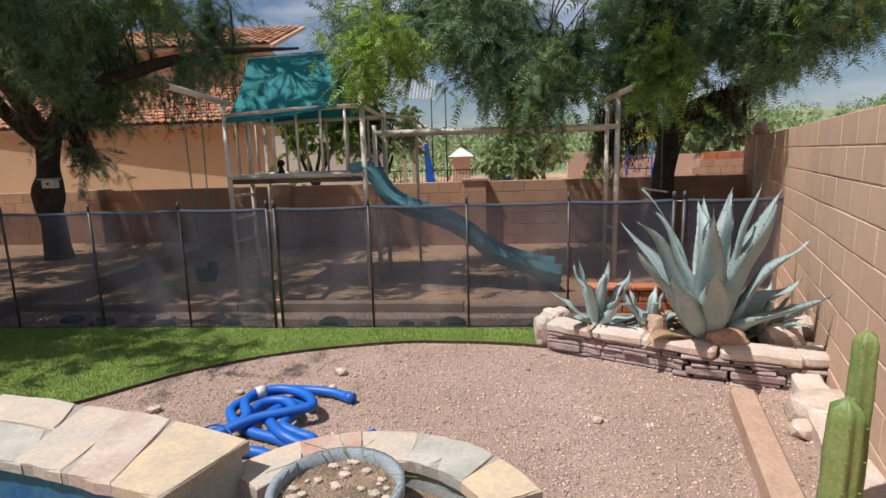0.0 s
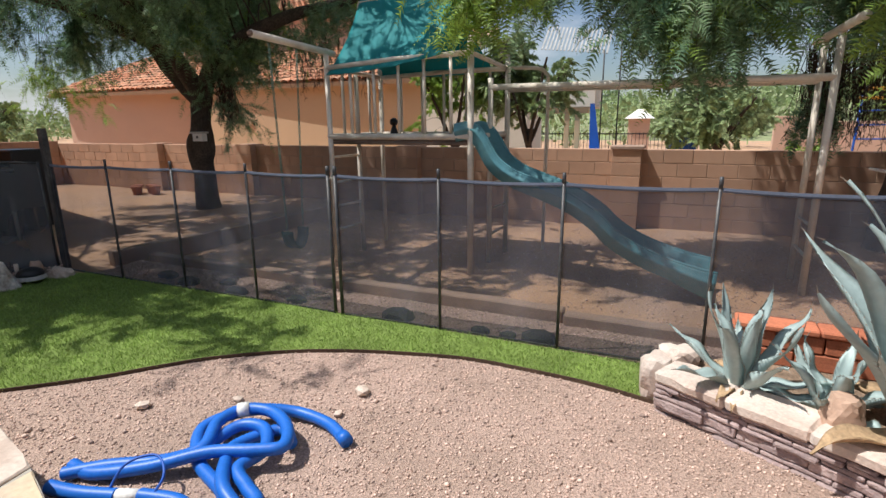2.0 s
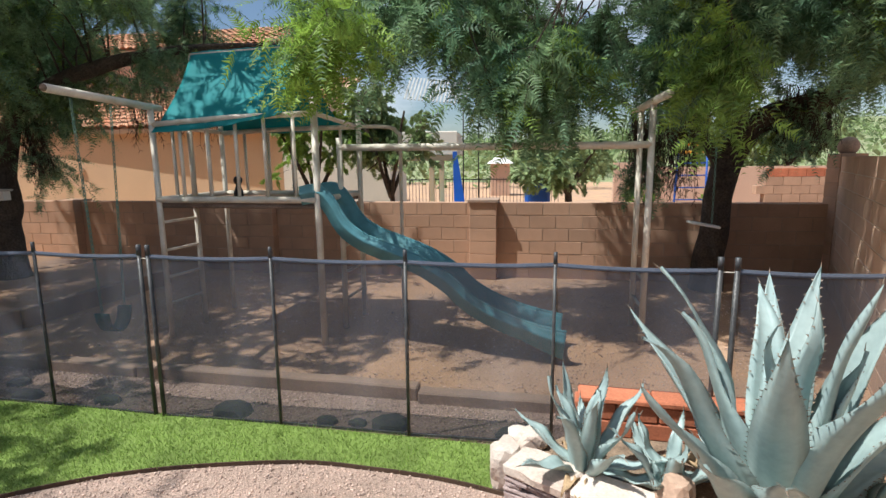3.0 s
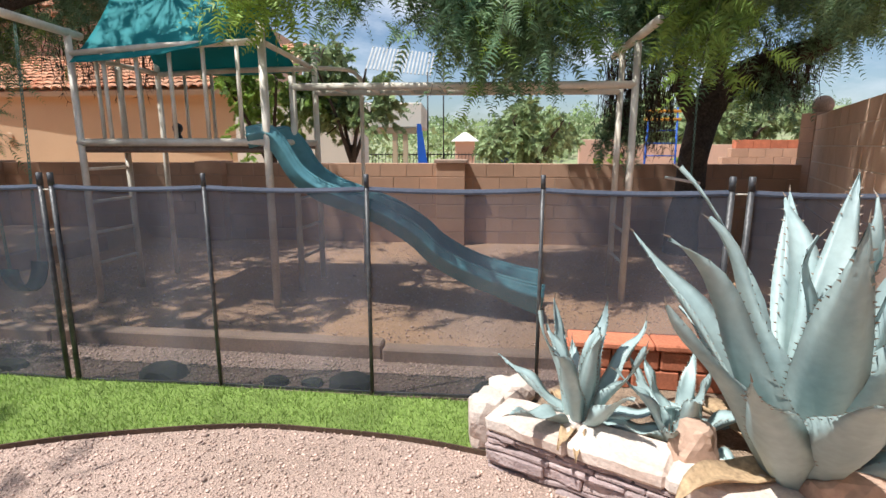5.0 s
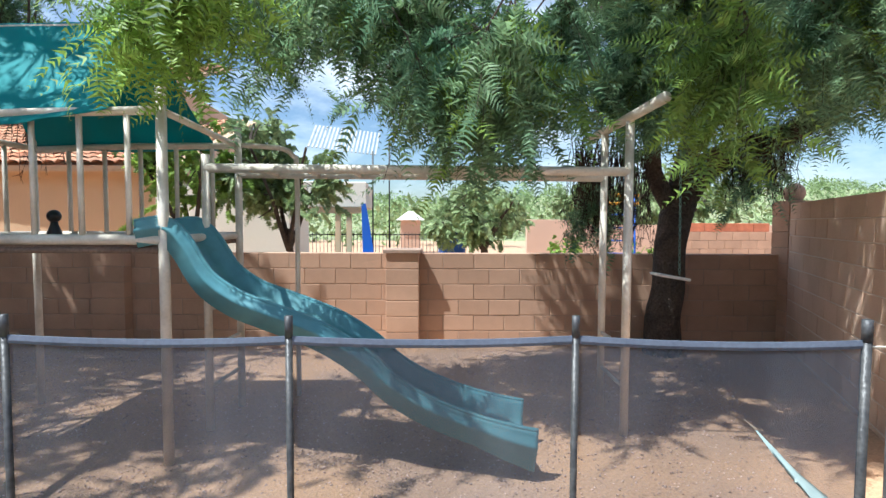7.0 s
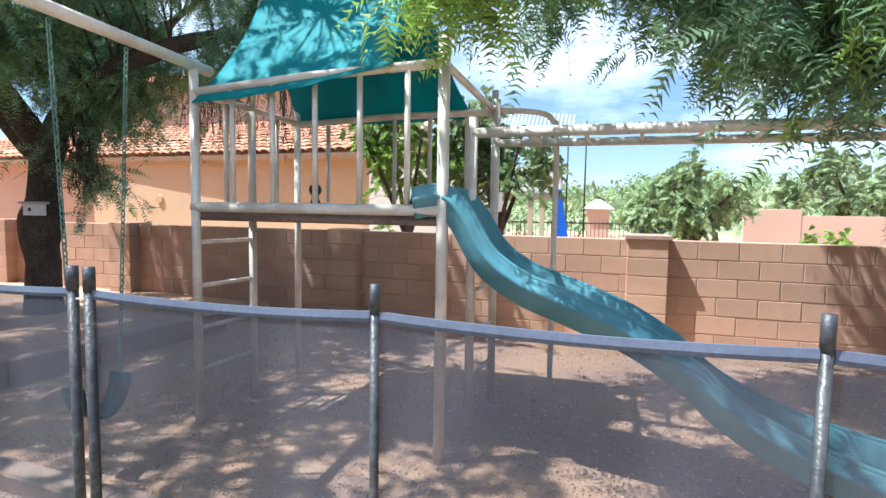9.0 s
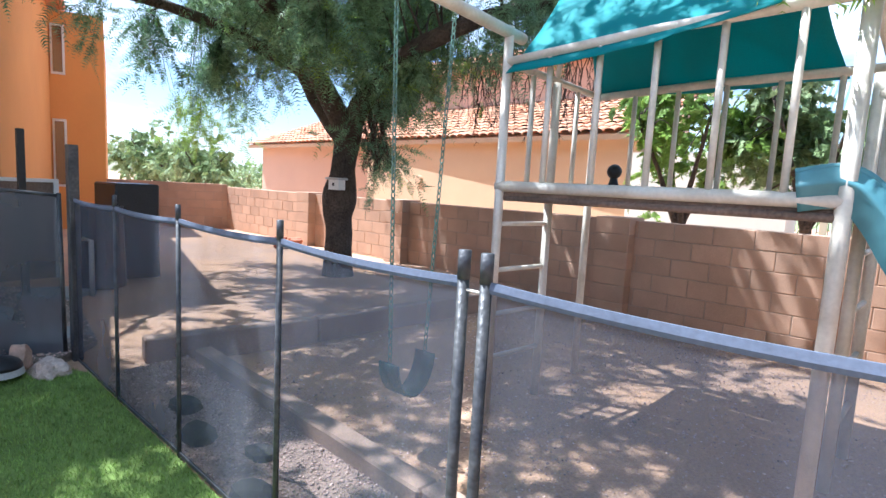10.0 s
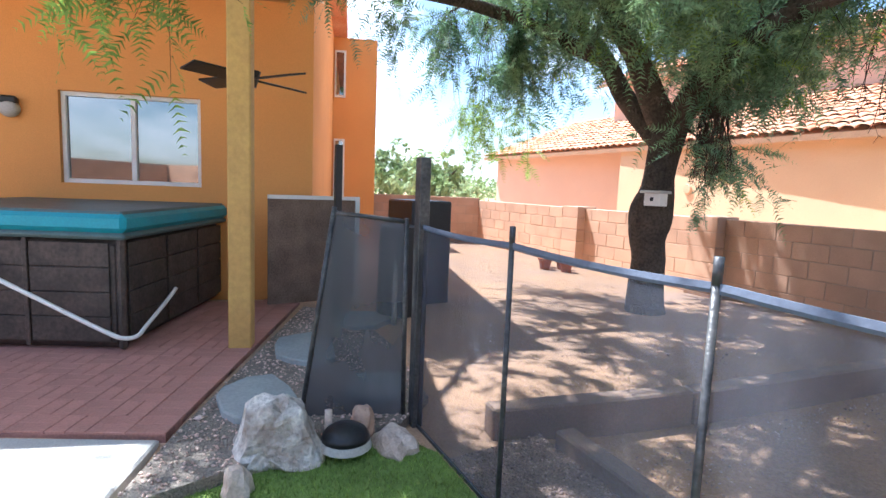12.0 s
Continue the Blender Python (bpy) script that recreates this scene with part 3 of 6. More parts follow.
def fence_panel(a, b, z1, sag=0.012):
    d = Vector((b[0] - a[0], b[1] - a[1], 0))
    L = d.length
    n = 10
    screen_v, hem_v = [], []
    for i in range(n + 1):
        s = 0.012 + (L - 0.024) * i / n
        dip = -sag * 4 * (i / n) * (1 - i / n)
        screen_v += [(s, 0.0, 0.02), (s, 0.0, z1 - 0.082 + dip)]
        hem_v += [(s, -0.003, z1 - 0.082 + dip), (s, -0.006, z1 - 0.072 + dip), (s, -0.003, z1 - 0.055 + dip), (s, 0.003, z1 - 0.055 + dip), (s, 0.003, z1 - 0.082 + dip)]
    panel = new("panel", fast_mesh("panel", screen_v, [(2 * i, 2 * i + 2, 2 * i + 3, 2 * i + 1) for i in range(n)], M_SCREEN))
    panel.parent = FENCE
    panel.matrix_basis = pose(a[0], a[1], 0, 0, 0, math.degrees(math.atan2(d.y, d.x)))
    hem = new("hem", fast_mesh("hem", hem_v, [(5 * i + k, 5 * i + 5 + k, 5 * i + 5 + (k + 1) % 5, 5 * i + (k + 1) % 5) for i in range(n) for k in range(5)], M_HEM))
    hem.data.shade_flat()
    hem.parent = panel
    part("bottom_hem", bm_box((0.01, -0.006, 0.012), (L - 0.01, 0.006, 0.03)), M_POLE, panel)


POSTS = [(-5.30, 5.40), (-4.37, 5.315), (-3.464, 5.245), (-2.558, 5.165), (-1.684, 5.062), (-1.612, 5.05), (-0.725, 4.995), (0.183, 4.905), (1.10, 4.845), (1.99, 4.714), (2.075, 4.70), (2.90, 4.62)]
for i, (x, y) in enumerate(POSTS):
    if i == 0:
        fence_post(x, y, 1.56, True)
    elif i < len(POSTS) - 1:
        fence_post(x, y, 1.255, r=0.015 if i in (4, 5, 9, 10) else 0.0115)
for i in range(len(POSTS) - 1):
    if i not in (4, 9):
        fence_panel(POSTS[i], POSTS[i + 1], 1.245)
for i, z in ((4, 1.16), (9, 1.17)):
    pipe("latch", [(*POSTS[i], z), (*POSTS[i + 1], z)], 0.004, M_PIPE, FENCE, 6, "thin wire latch hook")

# rounded dark stones along the foot of the fence
for k, (x, off, r) in enumerate(((-2.9, 0.10, 0.12), (-2.2, 0.12, 0.10), (-1.15, 0.12, 0.15), (-0.42, 0.10, 0.08), (-0.2, 0.11, 0.07), (0.04, 0.12, 0.14), (0.86, 0.12, 0.12), (1.0, 0.2, 0.10), (-3.6, 0.15, 0.13), (-4.0, 0.25, 0.12), (-3.2, 0.3, 0.1))):
    ob = part("stone", rough_stone(k + 120, (r * 2.2, r * 1.4, r * 1.2), 2, 0.2), M_DARKSTONE)
    ob.location = (x, fence_y(x) + off, 0.0)
    tagged(ob, "rounded dark grey stone at the fence foot", "stone", "dark stones along the fence")


# the gate leaf standing open
def gate():
    root = base("mesh_gate", (-5.30, 5.40, 0), "open mesh gate leaf with dark poles, dusty screen", "gate")
    a, b = Vector((-0.04, -0.06, 0.06)), Vector((-0.26, -0.60, 0.06))
    v = [a, b, Vector((-0.20, -0.44, 1.24)), Vector((-0.05, -0.07, 1.20))]
    pipe("gate_pole", [b, Vector((-0.20, -0.44, 1.27))], 0.014, M_POLE, root)
    pipe("gate_pole", [a, Vector((-0.05, -0.07, 1.22))], 0.014, M_POLE, root)
    ob = new("mesh_screen", fast_mesh("mesh_screen", [tuple(p) for p in v], [(0, 1, 2, 3)], M_SCREEN_OLD))
    ob.parent = root
    pipe("rail", [b, a], 0.012, M_POLE, root)
    pipe("hem", [v[2], v[3]], 0.012, M_POLE, root)


gate()


# ---- play set ----
def play_set():
    root = base("play_set", (0, 0, 0), "cream painted steel pipe play set with canopy, deck and monkey bars", "play set")
    P1, P2 = Vector((-2.72, 6.905, 0)), Vector((-0.975, 6.755, 0))
    B1, B2 = Vector((-2.60, 8.07, 0)), Vector((-0.84, 7.92, 0))
    L1 = Vector((-2.62, 7.41, 0))
    Q1, Q2 = Vector((-0.90, 7.31, 0)), Vector((-0.82, 7.86, 0))
    R1, R2 = Vector((2.245, 6.98, 0)), Vector((2.30, 7.58, 0))
    zb = -0.1

    def at(p, z):
        return Vector((p.x, p.y, z))

    R = 0.030
    pipe("post", [at(P1, zb), at(P1, 2.40)], R, M_PIPE, root)
    pipe("post", [at(P2, zb), at(P2, 2.42)], R + 0.004, M_PIPE, root)
    pipe("post", [at(B1, zb), at(B1, 2.36)], R, M_PIPE, root)
    pipe("post", [at(L1, zb), at(L1, 1.40)], R, M_PIPE, root)
    pipe("post", [at(L1, 1.40), at(L1, 2.15)], R, M_PIPE, root)
    pipe("post", [at(Q1, zb), at(Q1, 2.05)], R, M_PIPE, root)
    pipe("post", [at(Q2, zb), at(Q2, 2.28)], R, M_PIPE, root)
    pipe("post", [at(B2, 1.3), at(B2, 2.36)], 0.026, M_PIPE, root)
    # deck
    pipe("deck_rail", [at(P1, 1.43) - Vector((0.02, 0, 0)), at(P2, 1.43)], 0.034, M_PIPE, root)
    pipe("deck_rail", [at(B1, 1.43), at(B2, 1.43)], 0.03, M_PIPE, root)
    pipe("deck_rail", [at(P1, 1.43), at(B1, 1.43)], 0.03, M_PIPE, root)
    pipe("deck_rail", [at(P2, 1.43), at(B2, 1.43)], 0.03, M_PIPE, root)
    for k in range(7):
        y0, y1 = k / 7 + 0.006, (k + 1) / 7 - 0.006
        bm = bmesh.new()
        q = [P1.lerp(B1, y0), P2.lerp(B2, y0), P2.lerp(B2, y1), P1.lerp(B1, y1)]
        slab(bm, [(p.x, p.y) for p in q], 1.365, 1.398)
        part("deck_board", bm, M_DECK, root)
    pipe("brace", [at(P1, 1.36) + Vector((0.03, 0.02, 0)), at(P2, 1.36)], 0.02, M_DECK, root)
    # rail with uprights, front and back
    for a, b, za, zb2, n in ((P1, P2, 2.19, 2.26, 5), (B1, B2, 2.16, 2.20, 5)):
        pipe("top_rail", [at(a, za), at(a.lerp(b, 0.5), (za + zb2) / 2 + 0.015), at(b, zb2)], 0.028, M_PIPE, root)
        for k in range(1, n + 1):
            p = a.lerp(b, k / (n + 0.72))
            pipe("baluster", [at(p, 1.43), at(p, za + (zb2 - za) * k / n)], 0.018, M_PIPE, root, 8)
    for k in range(1, 4):
        p = P1.lerp(B1, k / 4)
        pipe("baluster", [at(p, 1.43), at(p, 2.17)], 0.018, M_PIPE, root, 8)
    pipe("top_rail", [at(P1, 2.19), at(B1, 2.17)], 0.024, M_PIPE, root)
    pipe("top_rail", [at(P2, 2.26), at(B2, 2.20)], 0.024, M_PIPE, root)
    # ladders
    for z in (0.31, 0.60, 0.89, 1.19):
        pipe("rung", [at(P1, z), at(L1, z)], 0.016, M_PIPE, root, 8)
    for z in (0.28, 0.58, 0.88, 1.18):
        pipe("rung", [at(Q1, z), at(Q2, z)], 0.016, M_PIPE, root, 8)
    for z in (0.30, 0.60):
        pipe("rung", [at(R1, z), at(R2, z)], 0.016, M_PIPE, root, 8)
    # monkey bars
    pipe("bar", [at(Q1, 1.95), at(R1, 1.93)], 0.034, M_PIPE, root)
    pipe("bar", [at(Q2, 1.95), at(R2, 1.93)], 0.030, M_PIPE, root)
    for k in range(1, 9):
        pipe("bar_rung", [at(Q1.lerp(R1, k / 9), 1.945), at(Q2.lerp(R2, k / 9), 1.945)], 0.014, M_PIPE, root, 8)
    pipe("post", [at(R1, zb), at(R1, 2.30)], R + 0.002, M_PIPE, root)
    pipe("post", [at(R2, zb), at(R2, 2.30)], R, M_PIPE, root)
    d = (R2 - R1).normalized()
    pipe("swing_beam", [at(R1 - d * 0.62, 2.33), at(R2 + d * 0.42, 2.33)], 0.036, M_PIPE, root)
    # fire pole with bent top, and link to the tower
    hoop = smooth_line([at(Q2, 2.20), at(Q2.lerp(Vector((-0.37, 8.08, 0)), 0.7), 2.20), (-0.40, 8.06, 2.14), (-0.37, 8.08, 2.0), (-0.37, 8.08, 1.0), (-0.37, 8.08, zb)], 6)
    pipe("fire_pole", hoop, 0.022, M_PIPE, root)
    pipe("link", [at(Q2, 2.08), at(B2, 2.10)], 0.022, M_PIPE, root)
    # swing beam towards the lawn
    beam_end = Vector((-2.80, 5.72, 2.40))
    pipe("swing_beam", [at(P1, 2.36) + Vector((0.01, 0.15, 0)), beam_end], 0.036, M_PIPE, root)
    pipe("beam_plug", [beam_end + Vector((0, 0.01, 0)), beam_end - Vector((0, 0.012, 0))], 0.030, M_DECK, root)
    return root


play_set()


def canopy():
    root = base("canopy", (-1.85, 7.4, 2.2), "teal green canvas tent canopy draped over a ridge", "canopy")
    n, m = 22, 18

    def sheet(name, bl, br, tl, tr, seed, flare):
        bm = bmesh.new()
        grid = []
        for j in range(m + 1):
            row = []
            v = j / m
            for i in range(n + 1):
                u = i / n
                lo, hi = Vector(bl).lerp(Vector(br), u), Vector(tl).lerp(Vector(tr), u)
                p = lo.lerp(hi, v)
                p.z -= 0.07 * math.sin(math.pi * v) + 0.05 * math.sin(math.pi * u) * (1 - v) * 0.6
                w = noise.noise(Vector((u * 3 + seed, v * 2.2, seed)))
                w2 = noise.noise(Vector((u * 9 + v * 4, v * 4, seed + 4)))
                p += Vector((0, 0.03 * w + 0.010 * w2, 0.022 * w + 0.012 * w2))
                p.x += flare * (1 - v) ** 2 * (u - 0.5)
                row.append(bm.verts.new(p - root.location))
            grid.append(row)
        for j in range(m):
            for i in range(n):
                bm.faces.new((grid[j][i], grid[j][i + 1], grid[j + 1][i + 1], grid[j + 1][i]))
        ob = part(name, bm, M_CANVAS, root, smooth=True)
        s = ob.modifiers.new("thick", 'SOLIDIFY')
        s.thickness = 0.005
        return ob

    sheet("front_panel", (-2.64, 6.84, 2.11), (-1.33, 6.71, 2.255), (-2.52, 7.42, 2.99), (-1.30, 7.34, 3.03), 1.0, 0.10)
    sheet("back_panel", (-2.58, 8.14, 2.20), (-1.08, 8.02, 2.17), (-2.52, 7.424, 2.985), (-1.30, 7.345, 3.025), 7.0, 0.10)
    pipe("ridge_pole", [Vector((-2.54, 7.42, 2.955)) - root.location, Vector((-1.28, 7.34, 2.995)) - root.location], 0.022, M_PIPE, root)
    pipe("ridge_support", [Vector((-2.54, 7.42, 2.95)) - root.location, Vector((-2.66, 7.48, 2.16)) - root.location], 0.018, M_PIPE, root)


canopy()


def slide():
    root = base("slide", (0, 0, 0), "blue-green moulded plastic wavy slide, sun-faded", "slide")
    # the rim's height along the slide; the chute turns a little towards the lawn
    rim = [(-1.16, 1.55), (-1.0, 1.575), (-0.89, 1.53), (-0.79, 1.41), (-0.67, 1.22), (-0.5, 1.10), (-0.33, 1.035), (-0.13, 0.965), (0.12, 0.865), (0.37, 0.71), (0.52, 0.575), (0.68, 0.475), (0.85, 0.40), (1.05, 0.335), (1.25, 0.29), (1.42, 0.265)]
    pts = smooth_line([(x, 0, z) for x, z in rim], 5)
    prof = [(-0.30, -0.175), (-0.305, -0.085), (-0.318, -0.075), (-0.318, -0.055), (-0.300, -0.045), (-0.295, -0.02), (-0.285, 0.0), (-0.262, 0.0), (-0.245, -0.02), (-0.225, -0.085), (-0.17, -0.125), (0.0, -0.14),
            (0.17, -0.125), (0.225, -0.085), (0.245, -0.02), (0.262, 0.0), (0.285, 0.0), (0.295, -0.02), (0.300, -0.045), (0.318, -0.055), (0.318, -0.075), (0.305, -0.085), (0.30, -0.175), (0.16, -0.165), (-0.16, -0.165)]
    bm = bmesh.new()
    rings = []
    N = len(pts)
    for i, p in enumerate(pts):
        d = (pts[min(i + 1, N - 1)] - pts[max(i - 1, 0)]).normalized()
        t = min(1.0, max(0.0, (p.x + 0.9) / 2.3))
        yc = 7.04 - 0.44 * t ** 1.3
        turn = -0.25 * t ** 0.5
        toe = max(0.0, (p.x - 1.05) / 0.37)
        ring = []
        for a, h in prof:
            drop = h * (1 + 0.45 * toe)
            ring.append(bm.verts.new(Vector((p.x - d.z * drop * 0.8 - turn * a * 0.3, yc + a, p.z + d.x * drop))))
        rings.append(ring)
    m = len(prof)
    for r0, r1 in zip(rings, rings[1:]):
        for k in range(m):
            bm.faces.new((r0[k], r1[k], r1[(k + 1) % m], r0[(k + 1) % m]))
    bm.faces.new(rings[0])
    bm.faces.new(rings[-1][::-1])
    bmesh.ops.recalc_face_normals(bm, faces=bm.faces[:])
    edges = [[r[k].co.lerp(r[k + 1].co, 0.5) for r in rings] for k in (6, 15)]
    part("chute", bm, M_SLIDE, root, smooth=True)
    for line in edges:
        pipe("rim", line, 0.015, M_SLIDE, root, 8)


slide()


def chain_line(bm, a, b, links):
    a, b = Vector(a), Vector(b)
    d = (b - a) / links
    for k in range(links):
        c = a + d * (k + 0.5)
        flat = Vector((1, 0, 0)) if k % 2 else Vector((0, 1, 0))
        L = d.length * 0.62
        loop = [c + d.normalized() * (L * math.cos(q)) + flat * (0.011 * math.sin(q)) for q in (i * math.pi / 4 for i in range(8))]
        tube(bm, loop + loop[:2], 0.0042, 4, cap=False)


def swing():
    root = base("swing", (-2.77, 6.2, 2.36), "dark green sling swing seat on long chains", "swing")
    o = root.location
    for y in (5.95, 6.42):
        bm = bmesh.new()
        chain_line(bm, Vector((-2.78, y, 2.34)) - o, Vector((-2.80, 6.18 + (y - 6.18) * 0.62, 0.46)) - o, 56)
        part("chain", bm, M_CHAIN, root)
    bm = bmesh.new()
    rows = []
    for i in range(11):
        a = math.pi * i / 10
        rows.append([bm.verts.new(Vector((-2.80 + s * 0.07, 6.18 - 0.145 * math.cos(a), 0.46 - 0.20 * math.sin(a))) - o) for s in (-1, 1)])
    for r0, r1 in zip(rows, rows[1:]):
        bm.faces.new((r0[0], r0[1], r1[1], r1[0]))
    ob = part("seat", bm, M_RUBBER, root, smooth=True)
    ob.modifiers.new("thick", 'SOLIDIFY').thickness = 0.012


swing()


# ---- trees ----
def leaf_cloud(name, twigs, per, mat, parent, rng, length=0.035, width=0.009, spread=0.16):
    """Feathery foliage: flat fronds of paired leaflets set along each twig."""
    twigs = np.asarray(twigs)                     # (n, 2, 3): start and end of each twig
    n, pairs = len(twigs), 20
    fr = max(1, per // pairs)
    unit = lambda q: q / (np.linalg.norm(q, axis=-1, keepdims=True) + 1e-6)
    axis = unit(twigs[:, 1] - twigs[:, 0])[:, None]
    stem = unit(rng.normal(0, 0.75, (n, fr, 3)) + axis * 0.7 + np.array([0, 0, -0.18]))
    flat = unit(np.cross(stem, rng.normal(0, 1, (n, fr, 3)) + np.array([0, 0, 0.6])))
    nrm = np.cross(stem, flat)
    t = (np.arange(fr)[None, :, None] + rng.uniform(0.1, 1.0, (n, fr, 1))) / fr
    root_p = twigs[:, None, 0] * (1 - t) + twigs[:, None, 1] * t
    reach = spread * rng.uniform(0.6, 1.25, (n, fr, 1, 1))
    k = np.arange(pairs)
    s = ((k // 2 + 1) / (pairs / 2))[None, None, :, None]
    sign = np.where(k % 2, 1.0, -1.0)[None, None, :, None]
    p = root_p[:, :, None] + stem[:, :, None] * s * reach
    p[..., 2] -= (s[..., 0] ** 2) * reach[..., 0] * 0.22
    d = unit(flat[:, :, None] * sign + stem[:, :, None] * 0.55 + rng.normal(0, 0.14, (n, fr, pairs, 3)))
    w = np.cross(d, nrm[:, :, None] + rng.normal(0, 0.2, (n, fr, pairs, 3)))
    size = np.sin(np.pi * (0.18 + 0.72 * s)) * rng.uniform(0.8, 1.2, (n, fr, pairs, 1))
    L, W = length * size, width * size
    v = np.stack([p + w * W, p + d * L, p - w * W], axis=3)
    ob = new(name, fast_mesh(name, v.reshape(-1, 3), np.arange(n * fr * pairs * 3).reshape(-1, 3), mat))
    ob.parent = parent
    return ob


def tree(name, at, trunk, limbs, centres, twig_count, per, mat, label, seed, twig_len=0.55, droop=0.35, leaf=(0.036, 0.009, 0.17), category="tree", bright=0.0, bark=None, sunny=(), dense=None, high=()):
    """trunk and limbs: lists of (x, y, z, radius); centres: (x, y, z, rx, ry, rz, weight) foliage masses."""
    rng = np.random.default_rng(seed)
    root = base(name, at, label, category)
    o = Vector(at)
    bark = bark or M_BARK

    def bumpy(path, r):
        return [Vector(p) - o + Vector((noise.noise(Vector(p) * 3 + Vector((seed, 0, 0))), noise.noise(Vector(p) * 3 + Vector((0, seed, 0))), 0)) * 0.04 * min(1, r / 0.08) for p in path]

    def run(pts, nm, sides=10):
        line = smooth_line([p[:3] for p in pts], 5)
        rad = smooth_line([(p[3], 0, 0) for p in pts], 5)
        bm = bmesh.new()
        tube(bm, bumpy(line, pts[0][3]), [max(0.004, q.x) for q in rad], sides)
        part(nm, bm, bark, root, smooth=True)
        return line
    run(trunk, "trunk", 14)
    nodes = []
    for lm in limbs:
        nodes += run(lm, "limb")
    nodes = np.array([p[:] for p in nodes])
    # branch seeds
    c = np.array(centres)
    w = c[:, 6] / c[:, 6].sum()

    def sample(k):
        idx = rng.choice(len(c), k, p=w)
        d = rng.normal(0, 1, (k, 3))
        d /= np.linalg.norm(d, axis=1, keepdims=True)
        r = rng.uniform(0.25, 1.0, (k, 1)) ** 0.6
        p = c[idx, :3] + d * r * c[idx, 3:6]
        keep = [(dense is not None and dense(q)) or noise.noise(Vector(q) * 0.9 + Vector((seed, 0, 0))) > -0.12 and noise.noise(Vector(q) * 1.5 + Vector((0, seed, 0))) > 0.09 for q in p]
        return p[np.array(keep)]
    seeds = sample(max(40, twig_count // 5))
    bm = bmesh.new()
    ends = [nodes]
    for s in seeds:
        q = nodes[np.argmin(np.linalg.norm((nodes - s) * np.array([1, 1, 0.8]), axis=1))]
        mid = (q + s) / 2 + rng.normal(0, 0.10, 3) + np.array([0, 0, 0.18])
        line = smooth_line([q, mid, s], 4)
        tube(bm, [p - o for p in line], list(np.linspace(0.017, 0.005, len(line))), 5, cap=False)
        ends.append(np.array([p[:] for p in line[3:]]))
    ends = np.concatenate(ends)
    twigs = []
    for s in sample(twig_count * 4):
        q = ends[np.argmin(np.linalg.norm(ends - s, axis=1))]
        d = s - q
        dist = np.linalg.norm(d) + 1e-6
        start = s if dist > 1.0 else q + d * max(0.0, 1 - twig_len / dist)
        if dist > 0.25:
            mid = (q + start) / 2 + np.array([0, 0, 0.05])
            tube(bm, [Vector(q) - o, Vector(mid) - o, Vector(start) - o], [0.006, 0.004, 0.003], 3, cap=False)
        out = d / dist * 0.6 + rng.normal(0, 0.5, 3)
        out[2] -= droop * 2
        out /= np.linalg.norm(out) + 1e-6
        e = start + out * twig_len * rng.uniform(0.6, 1.25)
        tube(bm, [Vector(start) - o, Vector(e) - o], [0.003, 0.0015], 3, cap=False)
        twigs.append((start - np.array(at), e - np.array(at)))
    tagged(part("twig", bm, M_TWIG, root), kind="stuff")
    twigs = np.array(twigs)
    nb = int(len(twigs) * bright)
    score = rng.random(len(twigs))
    # clumps around the sunny points look sunlit through the brighter leaf colour
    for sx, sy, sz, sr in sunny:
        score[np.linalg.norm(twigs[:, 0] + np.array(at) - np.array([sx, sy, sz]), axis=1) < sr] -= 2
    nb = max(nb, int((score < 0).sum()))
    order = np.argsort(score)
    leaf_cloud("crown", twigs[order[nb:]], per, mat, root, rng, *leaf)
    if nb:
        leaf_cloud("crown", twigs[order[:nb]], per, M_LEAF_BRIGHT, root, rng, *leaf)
    # unseen upper crown layer on its own spreading branches, added to cast dappled shade
    upper = []
    for hx, hy, hz, rx, ry, rz, count, gap in high:
        bm = bmesh.new()
        fork = np.array([at[0], at[1], 3.0])
        hub = np.array([hx, hy, hz])
        tube(bm, [Vector(p) - o for p in smooth_line([fork, fork * 0.45 + hub * 0.55 + np.array([0, 0, 0.5]), hub], 6)], list(np.linspace(0.07, 0.02, 13)), 6)
        for k in range(count):
            a, r = rng.uniform(0, 2 * np.pi), math.sqrt(rng.random())
            p = hub + np.array([rx * r * math.cos(a), ry * r * math.sin(a), rng.uniform(-rz, rz)])
            if noise.noise(Vector(p) * 1.9 + Vector((seed, 3, 0))) < gap:
                continue
            e = p + rng.normal(0, 0.2, 3) * np.array([1, 1, 0.4])
            tube(bm, [Vector(hub) - o, Vector((hub + p) / 2 + np.array([0, 0, 0.06])) - o, Vector(e) - o], [0.012, 0.008, 0.003], 3, cap=False)
            upper.append((p - np.array(at), e - np.array(at)))
        part("limb", bm, bark, root, smooth=True)
    if upper:
        leaf_cloud("crown", upper, 120, mat, root, rng, 0.085, 0.018, 0.32)
    return root


# unseen upper crown, added for its shade: x, y, z, half-widths, twigs, and how much of it is gaps (-1: none)
SHADE_LEFT = [(-5.5, 6.2, 5.1, 2.6, 1.9, 0.35, 300, -0.2), (-6.3, 9.1, 5.3, 3.1, 0.95, 0.35, 270, -0.6), (-6.4, 3.9, 5.1, 1.6, 0.95, 0.3, 130, -0.05), (-9.4, 6.9, 5.1, 1.5, 1.3, 0.3, 75, 0.0), (-3.1, 6.8, 5.0, 0.9, 0.8, 0.3, 45, -0.05)]
SHADE_RIGHT = [(1.8, 6.7, 5.1, 1.5, 2.1, 0.35, 200, -0.12), (3.1, 8.3, 5.2, 1.3, 1.4, 0.4, 120, -0.2), (1.8, 9.0, 5.2, 1.5, 0.7, 0.35, 110, -0.4)]
TL = (-6.55, 9.0)
